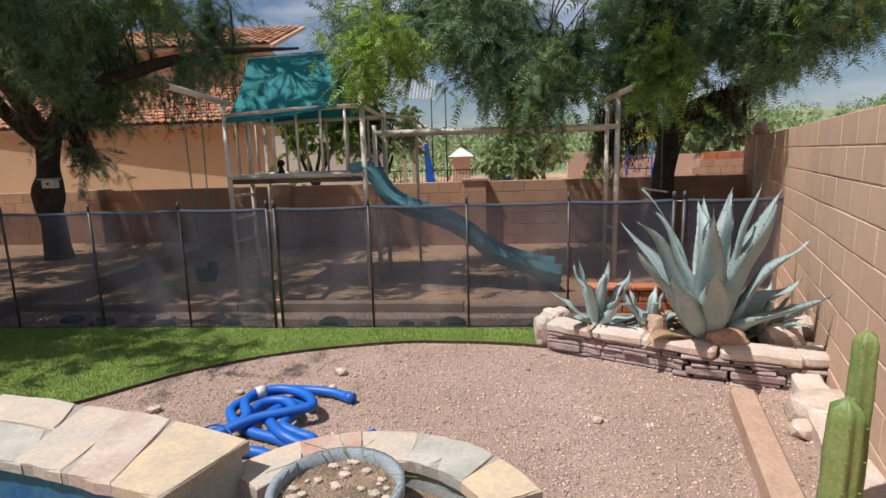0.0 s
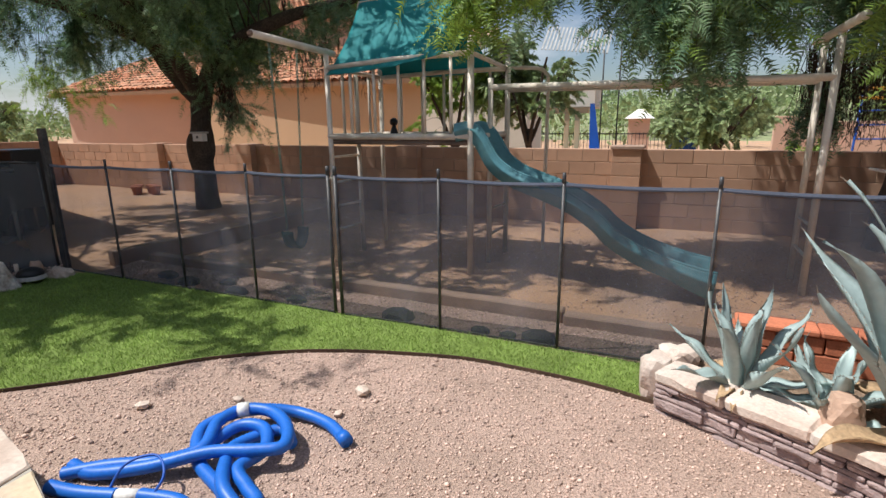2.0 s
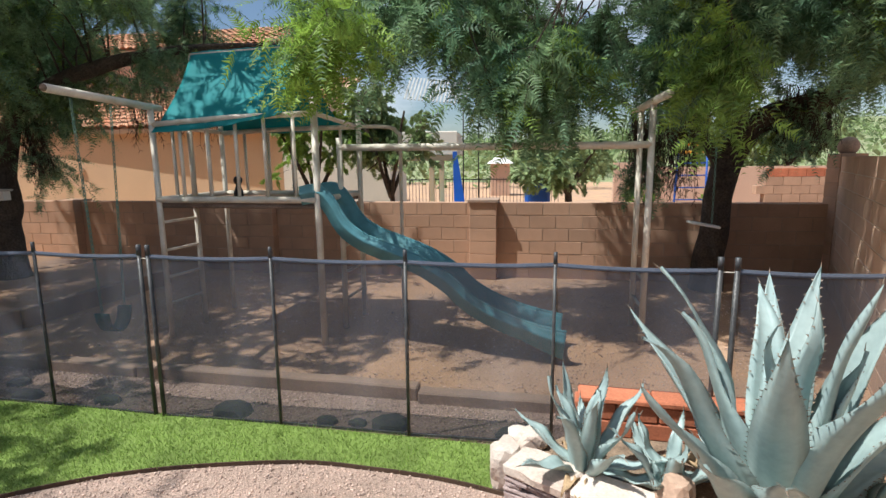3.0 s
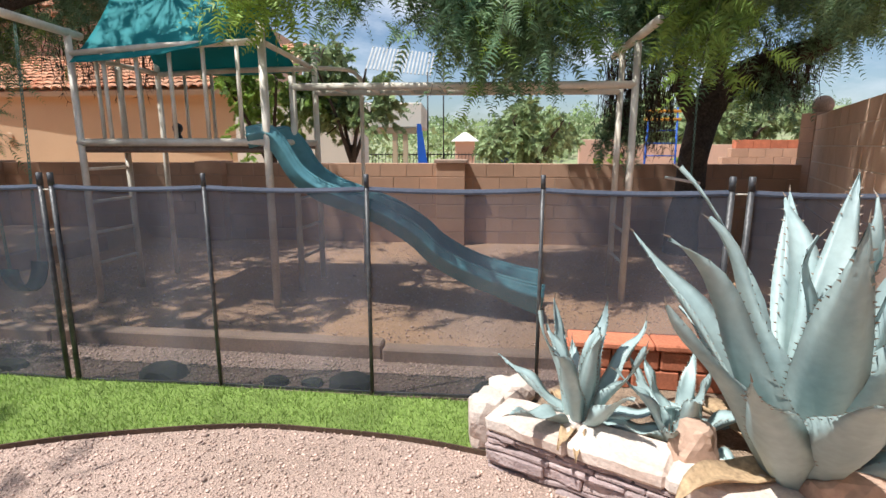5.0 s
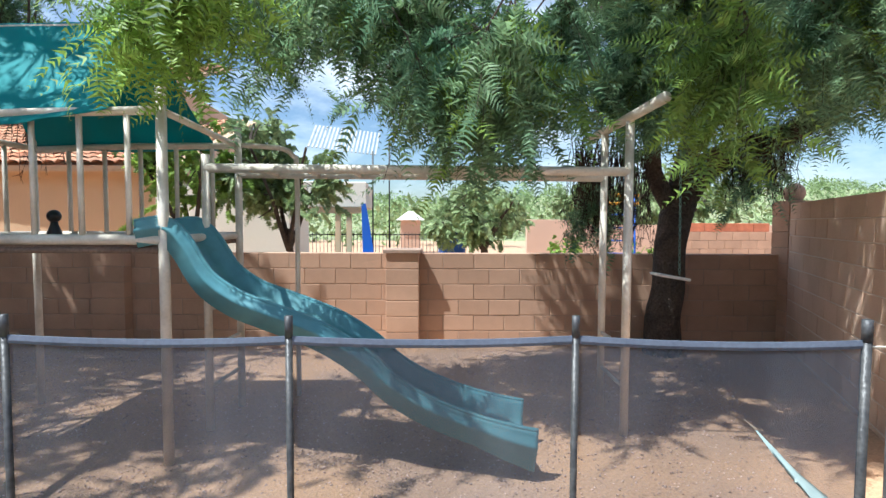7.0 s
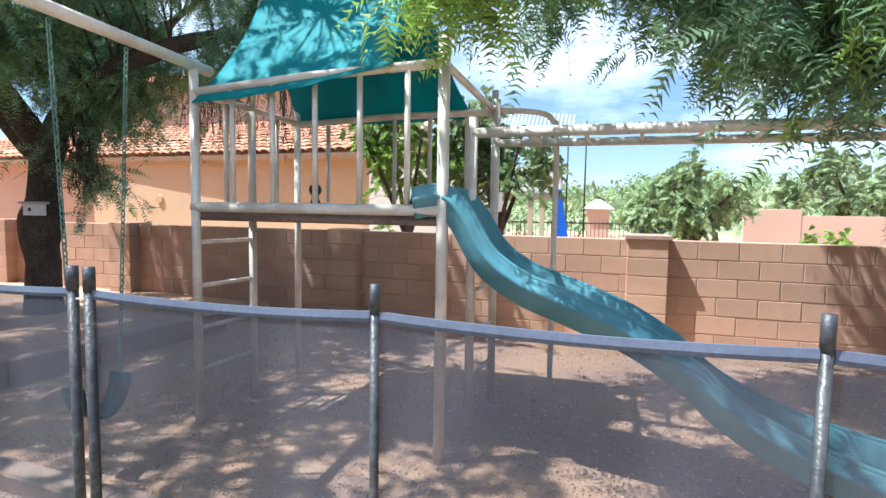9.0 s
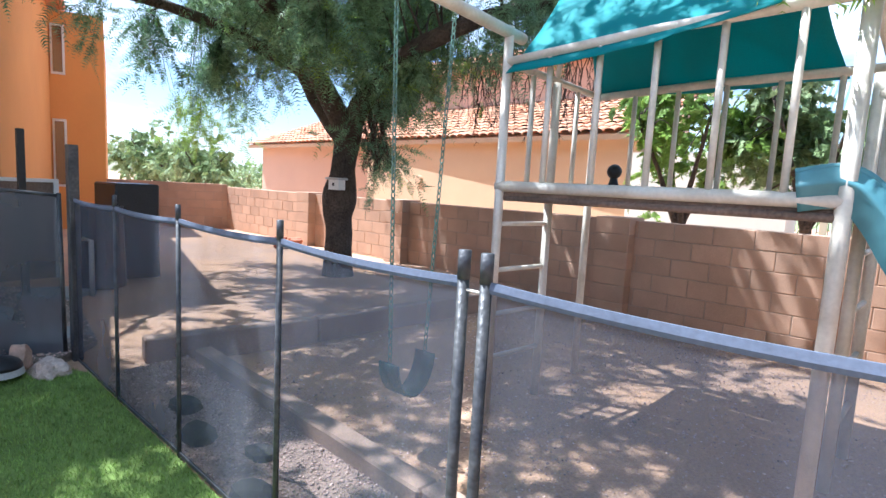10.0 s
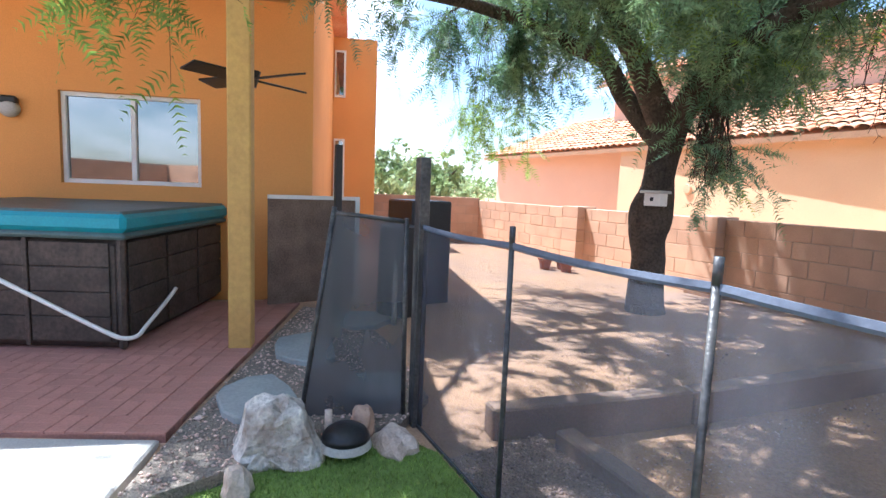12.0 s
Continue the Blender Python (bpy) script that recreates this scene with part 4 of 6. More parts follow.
LEFT_TREE = tree("shade_tree", (TL[0], TL[1], 0.08),
     [(TL[0] + 0.02, TL[1], -0.05, 0.25), (TL[0], TL[1], 0.25, 0.205), (TL[0] - 0.04, TL[1], 0.8, 0.185), (TL[0] - 0.06, TL[1], 1.2, 0.24), (TL[0] + 0.02, TL[1], 1.6, 0.165), (TL[0] + 0.08, TL[1], 2.2, 0.195)],
     [[(TL[0], TL[1], 2.0, 0.14), (TL[0] - 0.45, TL[1] - 0.1, 2.5, 0.115), (TL[0] - 0.7, TL[1] - 0.2, 3.0, 0.10), (TL[0] - 1.3, TL[1] - 0.6, 3.9, 0.07), (TL[0] - 2.0, TL[1] - 0.9, 4.6, 0.03)],
      [(TL[0] + 0.1, TL[1], 2.1, 0.15), (TL[0] + 0.7, TL[1] - 0.1, 2.7, 0.115), (TL[0] + 1.8, TL[1] - 0.2, 3.1, 0.10), (TL[0] + 2.9, TL[1] + 0.2, 3.4, 0.06), (TL[0] + 4.2, TL[1] + 0.5, 3.5, 0.02)],
      [(TL[0] + 0.05, TL[1], 2.1, 0.16), (TL[0] + 0.1, TL[1] - 0.8, 3.0, 0.11), (TL[0] + 0.3, TL[1] - 2.2, 3.8, 0.07), (TL[0] + 0.7, TL[1] - 3.6, 3.8, 0.025)],
      [(TL[0] - 0.6, TL[1] - 0.2, 2.9, 0.09), (TL[0] - 1.2, TL[1] - 1.5, 3.4, 0.07), (TL[0] - 1.4, TL[1] - 3.0, 3.5, 0.035), (TL[0] - 1.1, TL[1] - 4.2, 4.2, 0.025), (TL[0] - 0.6, TL[1] - 5.2, 4.6, 0.012)],
      [(TL[0] + 0.3, TL[1], 2.4, 0.12), (TL[0] + 0.6, TL[1] + 0.9, 3.5, 0.08), (TL[0] + 0.9, TL[1] + 1.8, 4.5, 0.03)]],
     # masses at (-3.3, 6.7) and above z 4 with y under 5: unseen shade casters
     [(-6.5, 8.4, 4.4, 2.7, 2.1, 1.2, 6.5), (-7.8, 7.6, 3.6, 1.4, 1.4, 0.9, 1.1), (-4.4, 8.9, 3.9, 1.5, 1.3, 0.85, 2.2), (-4.9, 9.7, 4.2, 1.2, 0.7, 0.5, 1.0), (-3.3, 6.7, 4.9, 1.1, 0.9, 0.4, 0.9), (-6.2, 6.4, 3.9, 2.1, 1.4, 0.8, 2.6),
      (-4.7, 3.6, 4.2, 1.7, 1.0, 0.4, 1.5), (-6.05, 9.15, 2.15, 0.13, 0.13, 0.42, 0.06), (-5.6, 9.1, 3.0, 0.6, 0.4, 0.3, 0.28), (-5.7, 7.7, 3.4, 0.8, 0.7, 0.5, 0.8), (-6.0, 9.75, 4.6, 2.4, 0.6, 0.7, 2.6), (-7.1, 3.8, 4.7, 1.3, 0.9, 0.4, 1.2), (-8.3, 8.0, 2.6, 0.7, 0.7, 0.4, 0.6), (-5.9, 4.0, 2.8, 0.45, 0.4, 0.25, 0.12), (-6.4, 4.6, 4.3, 1.4, 1.0, 0.5, 1.5)],
     1900, 180, M_LEAF, "large feathery desert shade tree with dark leaning trunk", 11, bright=0.08, dense=lambda q: q[1] > 8.6 and -6.5 < q[0] < -4.9 and q[2] < 3.3 or q[1] < 4.5 and q[0] < -6.1 and noise.noise(Vector(q) * 2.4) > 0.0, sunny=[(-8.3, 8.0, 2.6, 0.7), (-5.7, 3.9, 2.7, 0.7)], leaf=(0.072, 0.0085, 0.30), twig_len=0.72, droop=0.55, high=SHADE_LEFT)

TR = (3.85, 9.35)
RIGHT_TREE = tree("shade_tree", (TR[0], TR[1], -0.08),
     [(TR[0] - 0.05, TR[1], -0.15, 0.24), (TR[0] - 0.03, TR[1], 0.5, 0.20), (TR[0] + 0.03, TR[1], 1.1, 0.185), (TR[0] + 0.08, TR[1], 1.6, 0.19), (TR[0] + 0.14, TR[1], 1.95, 0.21)],
     [[(TR[0] + 0.05, TR[1], 1.7, 0.13), (TR[0] - 0.25, TR[1] - 0.1, 2.15, 0.10), (TR[0] - 0.45, TR[1] - 0.3, 2.9, 0.08), (TR[0] - 1.1, TR[1] - 0.9, 3.7, 0.05), (TR[0] - 2.2, TR[1] - 1.5, 4.1, 0.02)],
      [(TR[0] + 0.14, TR[1], 1.85, 0.19), (TR[0] + 0.5, TR[1] - 0.15, 2.3, 0.17), (TR[0] + 1.1, TR[1] - 0.5, 2.55, 0.13), (TR[0] + 1.7, TR[1] - 1.1, 3.1, 0.10), (TR[0] + 2.2, TR[1] - 2.2, 3.8, 0.05)],
      [(TR[0] + 0.12, TR[1], 1.9, 0.16), (TR[0] + 0.15, TR[1] - 0.2, 2.6, 0.12), (TR[0] - 0.2, TR[1] - 1.0, 3.4, 0.09), (TR[0] - 0.9, TR[1] - 2.2, 3.9, 0.06), (TR[0] - 1.9, TR[1] - 3.4, 3.9, 0.02)],
      [(TR[0] - 0.4, TR[1] - 0.3, 2.8, 0.07), (TR[0] - 1.6, TR[1] - 0.7, 3.2, 0.06), (TR[0] - 3.2, TR[1] - 1.2, 3.5, 0.04), (TR[0] - 4.6, TR[1] - 1.9, 3.5, 0.02)],
      [(TR[0] + 0.3, TR[1], 2.2, 0.10), (TR[0] + 0.6, TR[1] + 0.9, 3.2, 0.07), (TR[0] + 0.7, TR[1] + 1.8, 4.2, 0.03)]],
     [(3.9, 8.3, 3.9, 2.0, 1.7, 1.0, 5.0), (1.5, 7.9, 3.55, 1.9, 1.3, 0.8, 3.4), (-0.3, 7.4, 3.6, 1.2, 1.0, 0.65, 1.5), (-0.72, 6.35, 2.85, 0.36, 0.28, 0.36, 0.28),
      (4.9, 7.6, 3.7, 1.3, 1.6, 0.6, 1.3), (3.2, 7.5, 3.15, 1.0, 1.2, 0.40, 1.6), (2.6, 6.2, 3.9, 1.8, 1.0, 0.5, 1.0), (2.35, 6.5, 2.75, 0.5, 0.4, 0.35, 0.45), (2.8, 9.15, 1.95, 0.3, 0.2, 0.5, 0.3), (4.6, 9.15, 2.25, 0.25, 0.22, 0.4, 0.35), (1.0, 6.9, 2.75, 0.6, 0.5, 0.3, 0.45)],
     2050, 180, M_LEAF, "large feathery mesquite-like tree with dark forked trunk", 23, bright=0.1, sunny=[(-0.72, 6.35, 2.85, 0.6), (2.35, 6.5, 2.75, 0.55)], leaf=(0.078, 0.0105, 0.32), twig_len=0.72, droop=0.50, high=SHADE_RIGHT)


def hanging_strands(parent, at, half, count, seed):
    """Dark dry twigs that hang in a curtain below a limb, with short side shoots."""
    rng = random.Random(seed)
    bm = bmesh.new()
    o = parent.location
    for k in range(count):
        x, y = at[0] + rng.uniform(-half[0], half[0]), at[1] + rng.uniform(-half[1], half[1])
        z = at[2] + half[2] * rng.uniform(0.5, 1.0)
        pts = [Vector((x, y, z))]
        for i in range(5):
            pts.append(pts[-1] + Vector((rng.uniform(-0.05, 0.05), rng.uniform(-0.05, 0.05), -half[2] * rng.uniform(0.18, 0.42))))
        tube(bm, [p - o for p in pts], [0.006, 0.006, 0.005, 0.004, 0.003, 0.002], 3, cap=False)
        for p in pts[1:]:
            for i in range(3):
                tube(bm, [p - o, p - o + Vector((rng.uniform(-0.06, 0.06), rng.uniform(-0.06, 0.06), rng.uniform(-0.12, 0.01)))], [0.004, 0.002], 3, cap=False)
    tagged(part("hanging_twig", bm, M_TWIG, parent, "dark dry hanging twigs"), kind="stuff")


hanging_strands(RIGHT_TREE, (2.95, 9.1, 1.95), (0.42, 0.2, 0.62), 150, 5)
hanging_strands(RIGHT_TREE, (4.75, 9.0, 2.3), (0.34, 0.2, 0.42), 90, 6)
hanging_strands(LEFT_TREE, (-6.0, 9.1, 2.1), (0.16, 0.14, 0.5), 50, 7)
hanging_strands(LEFT_TREE, (-4.1, 9.6, 2.65), (0.9, 0.3, 0.5), 60, 8)


# ---- houses ----
def tiled_roof(name, a, b, run, rise, z, parent, course=0.36, wave=0.26):
    """Barrel-tile slope from the eave a-b going back and up."""
    a, b = Vector((*a, z)), Vector((*b, z))
    along = (b - a).normalized()
    back = Vector((-along.y, along.x, 0))
    L = (b - a).length
    S = math.hypot(run, rise)
    rows = int(S / course)
    cols = int(L / wave)
    per = 6
    v, f = [], []
    up = (back * run + Vector((0, 0, rise))).normalized()
    nrm = up.cross(along) * -1
    if nrm.z < 0:
        nrm = -nrm
    for r in range(rows):
        for cidx in range(cols):
            n0 = len(v)
            jig = random.uniform(-0.01, 0.01)
            for e, lift in ((r * course - 0.02, 0.035), ((r + 1) * course + 0.02, 0.0)):
                for k in range(per + 1):
                    ang = math.pi * k / per
                    x = (cidx + 0.5) * wave - math.cos(ang) * wave * 0.5
                    h = math.sin(ang) * 0.075 + lift + jig
                    v.append((a + along * x + up * e + nrm * h)[:])
            f += [(n0 + k, n0 + k + 1, n0 + per + 2 + k, n0 + per + 1 + k) for k in range(per)]
    ob = new(name, fast_mesh(name, v, f, M_ROOF))
    ob.parent = parent
    bm = bmesh.new()
    q = [a - nrm * 0.02, b - nrm * 0.02, b + up * S - nrm * 0.02, a + up * S - nrm * 0.02]
    lo = [bm.verts.new(p - Vector((0, 0, 0.12))) for p in q]
    hi = [bm.verts.new(p) for p in q]
    bm.faces.new(hi)
    bm.faces.new(lo[::-1])
    for k in range(4):
        bm.faces.new((lo[k], lo[(k + 1) % 4], hi[(k + 1) % 4], hi[k]))
    part("fascia", bm, M_FASCIA, parent)


def neighbour_house():
    root = base("neighbour_house", (0, 0, 0), "tan stucco neighbour house with red barrel-tile roofs", "house")
    def y(x):
        return 15.2 - 0.06 * x
    for x0, x1, dy, mat, nm in ((-20.5, -13.2, 0.6, M_STUCCO_PINK, "wall"), (-13.2, -4.5, 0.0, M_STUCCO_TAN, "wall")):
        bm = bmesh.new()
        slab(bm, [(x0, y(x0) + dy), (x1, y(x1) + dy), (x1, y(x1) + 7), (x0, y(x0) + 7)], -0.3, 2.75)
        part(nm, bm, mat, root)
    tiled_roof("roof", (-21.0, y(-21) + 0.2), (-4.2, y(-4.2) - 0.45), 5.0, 1.9, 2.75, root)
    bm = bmesh.new()
    slab(bm, [(-17.0, 19.8), (-6.0, 19.2), (-6.0, 26), (-17.0, 26)], 2.0, 5.6)
    part("wall", bm, M_STUCCO_PINK, root, "pinkish stucco upper storey")
    tiled_roof("roof", (-17.6, 19.4), (-5.5, 18.75), 4.0, 1.5, 5.55, root)
    bm = bmesh.new()
    slab(bm, [(-4.45, 14.6), (-1.72, 14.5), (-1.72, 17), (-4.45, 17)], -0.3, 2.3)
    part("wall", bm, M_STUCCO_WHITE, root, "whitewashed side wall")
    ob = base("wall_fixture", (-10.9, y(-10.9) - 0.03, 1.62), "small round wall vent on stucco", "vent")
    bm = bmesh.new()
    bmesh.ops.create_cone(bm, cap_ends=True, segments=16, radius1=0.12, radius2=0.10, depth=0.05, matrix=pose(0, 0, 0, 90))
    part("plate", bm, M_FASCIA, ob)


neighbour_house()


def own_house():
    root = base("house", (0, 0, 0), "orange stucco two-storey house wall with white-framed window", "house")
    u, n = Vector((0.35, 0.937, 0)), Vector((0.937, -0.35, 0))
    c = Vector((-8.57, 5.74, 0))

    def P(s, d, z):
        p = c + u * s + n * d
        return Vector((p.x, p.y, z))
    m = Matrix((( u.x, -n.x, 0, c.x), (u.y, -n.y, 0, c.y), (0, 0, 1, 0), (0, 0, 0, 1)))
    # local frame: x along the wall to its corner at 0, y into the house
    win = (-2.54, -1.17, 1.30, 2.24)
    H = 4.6
    for nm, lo, hi in (("wall", (-9.0, 0, -0.2), (win[0], 0.25, H)), ("wall", (win[1], 0, -0.2), (0, 0.25, H)), ("wall", (win[0], 0, -0.2), (win[1], 0.25, win[2])), ("wall", (win[0], 0, win[3]), (win[1], 0.25, H)),
                       ("wall", (-0.25, 0.252, -0.2), (0, 6.0, H)), ("wall", (-0.25, 6.0, -0.2), (0.95, 6.25, 4.58)), ("wall", (0.70, 6.252, -0.2), (0.95, 12.0, 4.58)), ("wall", (-9.0, 0.252, -0.2), (-8.75, 12.0, H))):
        part(nm, bm_box(lo, hi, 0, m), M_STUCCO_ORANGE, root)
    part("roof", bm_box((-9.3, -0.25, H), (0.3, 6.1, H + 0.15), 0.02, m), M_ROOF, root)
    w = tagged(new("window_1"), "white-framed two-pane sliding window", "window", kind="structure")
    fr = 0.045
    for lo, hi in (((win[0], 0.05, win[2]), (win[0] + fr, 0.13, win[3])), ((win[1] - fr, 0.05, win[2]), (win[1], 0.13, win[3])), ((win[0] + fr, 0.05, win[2]), (win[1] - fr, 0.13, win[2] + fr)), ((win[0] + fr, 0.05, win[3] - fr), (win[1] - fr, 0.13, win[3])),
                   (((win[0] + win[1]) / 2 - 0.025, 0.05, win[2] + fr), ((win[0] + win[1]) / 2 + 0.025, 0.13, win[3] - fr))):
        part("window_frame", bm_box(lo, hi, 0.004, m), M_WHITE, w)
    mid = (win[0] + win[1]) / 2
    for x0, x1 in ((win[0] + fr, mid - 0.025), (mid + 0.025, win[1] - fr)):
        part("pane", bm_box((x0, 0.085, win[2] + fr), (x1, 0.093, win[3] - fr), 0, m), M_GLASS, w)
    for z0, z1, nm in ((1.0, 2.4, "window_2"), (3.3, 4.3, "window_3")):
        w2 = tagged(new(nm), "narrow white-framed window in orange wall", "window", kind="structure")
        part("window_frame", bm_box((0.03, 5.96, z0), (0.27, 5.998, z1), 0.004, m), M_WHITE, w2)
        part("pane", bm_box((0.07, 5.945, z0 + 0.05), (0.23, 5.958, z1 - 0.05), 0, m), M_GLASS, w2)
    part("porch_roof", bm_box((-9.0, -2.05, 3.3), (-0.25, -0.003, 3.45), 0.01, m), M_POST, root, "ochre-stained flat porch roof")
    lamp = base("wall_lamp", m @ Vector((-2.95, -0.06, 2.02)), "round beige wall lamp with dark bracket", "wall lamp")
    bm = bmesh.new()
    bmesh.ops.create_uvsphere(bm, u_segments=16, v_segments=10, radius=0.09)
    part("globe", bm, M_CONC, lamp, smooth=True)
    part("bracket", bm_box((-0.07, -0.07, 0.04), (0.07, 0.07, 0.12), 0.02), M_IRON, lamp)


own_house()


# ---- patio, tub and post ----
def patio():
    root = tagged(new("patio"), "red brick paver patio with brick edging", "patio", kind="structure")
    E1, E2 = Vector((-5.60, 4.12, 0)), Vector((-8.35, 5.55, 0))
    out = [(-5.60, 4.12), (-8.35, 5.55), (-10.5, 0.5), (-7.05, 0.4), (-6.65, 1.6), (-5.95, 3.43)]
    bm = bmesh.new()
    slab(bm, out, -0.1, 0.085)
    part("patio_base", bm, M_PAVERBED, root)
    d = (E2 - E1).normalized()
    q = Vector((d.y, -d.x, 0)) * -1
    q = Vector((-d.y, d.x, 0))
    if q.y > 0:
        q = -q
    me = {}
    for nm, sz in (("paver", (0.197, 0.097)), ("edge_brick", (0.097, 0.197))):
        b2 = bm_box((0, 0, 0.02), (sz[0], sz[1], 0.097), 0.003)
        me[nm] = bpy.data.meshes.new(nm)
        b2.to_mesh(me[nm])
        b2.free()
        me[nm].materials.append(M_PAVER)
    rot = Matrix(((d.x, q.x, 0, 0), (d.y, q.y, 0, 0), (0, 0, 1, 0), (0, 0, 0, 1)))
    L = (E2 - E1).length
    for k in range(int(L / 0.1)):
        share("edge_brick", me["edge_brick"], root, Matrix.Translation(E1 + d * (k * 0.1)) @ rot)
    cnt = 0
    for j in range(13):
        for k in range(16):
            for e in (0, 1):
                s = k * 0.2 + (0 if (j + k) % 2 else e * 0.1)
                r = 0.2 + j * 0.2 + (e * 0.1 if (j + k) % 2 else 0)
                p = E1 + d * s + q * r
                if cnt < 300 and inside(p.x + d.x * 0.05 + q.x * 0.05, p.y + d.y * 0.05 + q.y * 0.05, out):
                    share("paver", me["paver" if (j + k) % 2 else "edge_brick"], root, Matrix.Translation(p) @ rot)
                    cnt += 1
    bm = bmesh.new()
    slab(bm, [(-5.59, 4.09), (-5.08, 3.86), (-5.0, 3.0), (-5.3, 0.6), (-7.0, 0.4), (-6.62, 1.6), (-5.92, 3.43)], -0.1, 0.075, 0.01)
    ob = part("walk_slab", bm, M_CONC)
    tagged(ob, "pale grey concrete walkway beside the brick patio", "walkway", kind="structure")


patio()


def hot_tub():
    root = base("hot_tub", (-7.12, 3.93, 0.11), "square hot tub with dark wooden cabinet and teal cover", "hot tub")
    root.rotation_euler = (0, 0, math.atan2(0.83, -1.58) - math.pi)
    # local frame: -x runs back along the side, -y along the front
    w, dpt, h = 1.95, 2.0, 0.82
    part("cabinet", bm_box((-dpt + 0.03, -w + 0.03, 0.0), (-0.03, -0.03, h), 0.05), M_TUBWOOD, root)
    for k in range(3):
        y0 = -w + 0.08 + k * 0.6
        for j in range(4):
            part("panel_board", bm_box((-0.028, y0, 0.06 + j * 0.185), (-0.012, y0 + 0.56, 0.06 + j * 0.185 + 0.178), 0.004), M_TUBWOOD, root)
        for j in range(4):
            x0 = -dpt + 0.08 + k * 0.62
            part("panel_board", bm_box((x0, -0.028, 0.06 + j * 0.185), (x0 + 0.58, -0.012, 0.06 + j * 0.185 + 0.178), 0.004), M_TUBWOOD, root)
        part("corner_trim", bm_box((-0.026, y0 - 0.045, 0.02), (-0.006, y0 - 0.012, h), 0.004), M_TUBWOOD, root)
    part("corner_trim", bm_box((-0.06, -0.06, 0.0), (0.0, 0.0, h + 0.02), 0.02), M_TUBWOOD, root)
    part("lip", bm_box((-dpt - 0.01, -w - 0.01, h), (0.02, 0.02, h + 0.05), 0.02), M_COVERTOP, root)
    part("cover", bm_box((-dpt - 0.02, -w - 0.02, h + 0.05), (0.03, 0.03, h + 0.19), 0.035), M_TUBCOVER, root, "teal vinyl cover skirt")
    part("cover_top", bm_box((-dpt, -w, h + 0.17), (0.0, 0.0, h + 0.205), 0.02), M_COVERTOP, root, "grey-green cover top")
    arm = [(0.10, -1.5, 0.88), (0.11, -1.1, 0.68), (0.11, -0.6, 0.43), (0.11, -0.08, 0.17), (0.09, 0.04, 0.12), (0.02, 0.10, 0.12), (-0.10, 0.10, 0.16), (-0.40, 0.10, 0.27), (-0.62, 0.09, 0.35)]
    pipe("lifter_bar", smooth_line(arm, 6), 0.016, M_WHITE, root, 8, "white cover-lifter bar")


hot_tub()


def porch_post():
    ob = part("porch_post", bm_box((-0.085, -0.085, 0.08), (0.085, 0.085, 3.3), 0.01), M_POST)
    ob.location = (-6.98, 4.72, 0)
    ob.rotation_euler = (0, 0, radians(-20))
    tagged(ob, "square ochre-stained wooden porch post on brick", "post")
    # four-blade patio fan on a rod from the porch roof
    fan = base("patio_fan", (-7.9, 4.95, 2.32), "dark flat patio fan hanging beside the post", "ceiling fan")
    for k in range(4):
        a = k * math.pi / 2 + 0.5
        m = pose(0, 0, 0, 0, 0, math.degrees(a)) @ pose(0, 0, 0, 14)
        part("blade", bm_box((0.08, -0.10, -0.009), (0.62, 0.10, 0.009), 0.004, m), M_BLACK, fan)
    bm = bmesh.new()
    bmesh.ops.create_cone(bm, cap_ends=True, segments=18, radius1=0.06, radius2=0.1, depth=0.14)
    part("hub", bm, M_BLACK, fan)
    pipe("rod", [(0, 0, 0.05), (0, 0, 0.985)], 0.012, M_BLACK, fan)


porch_post()


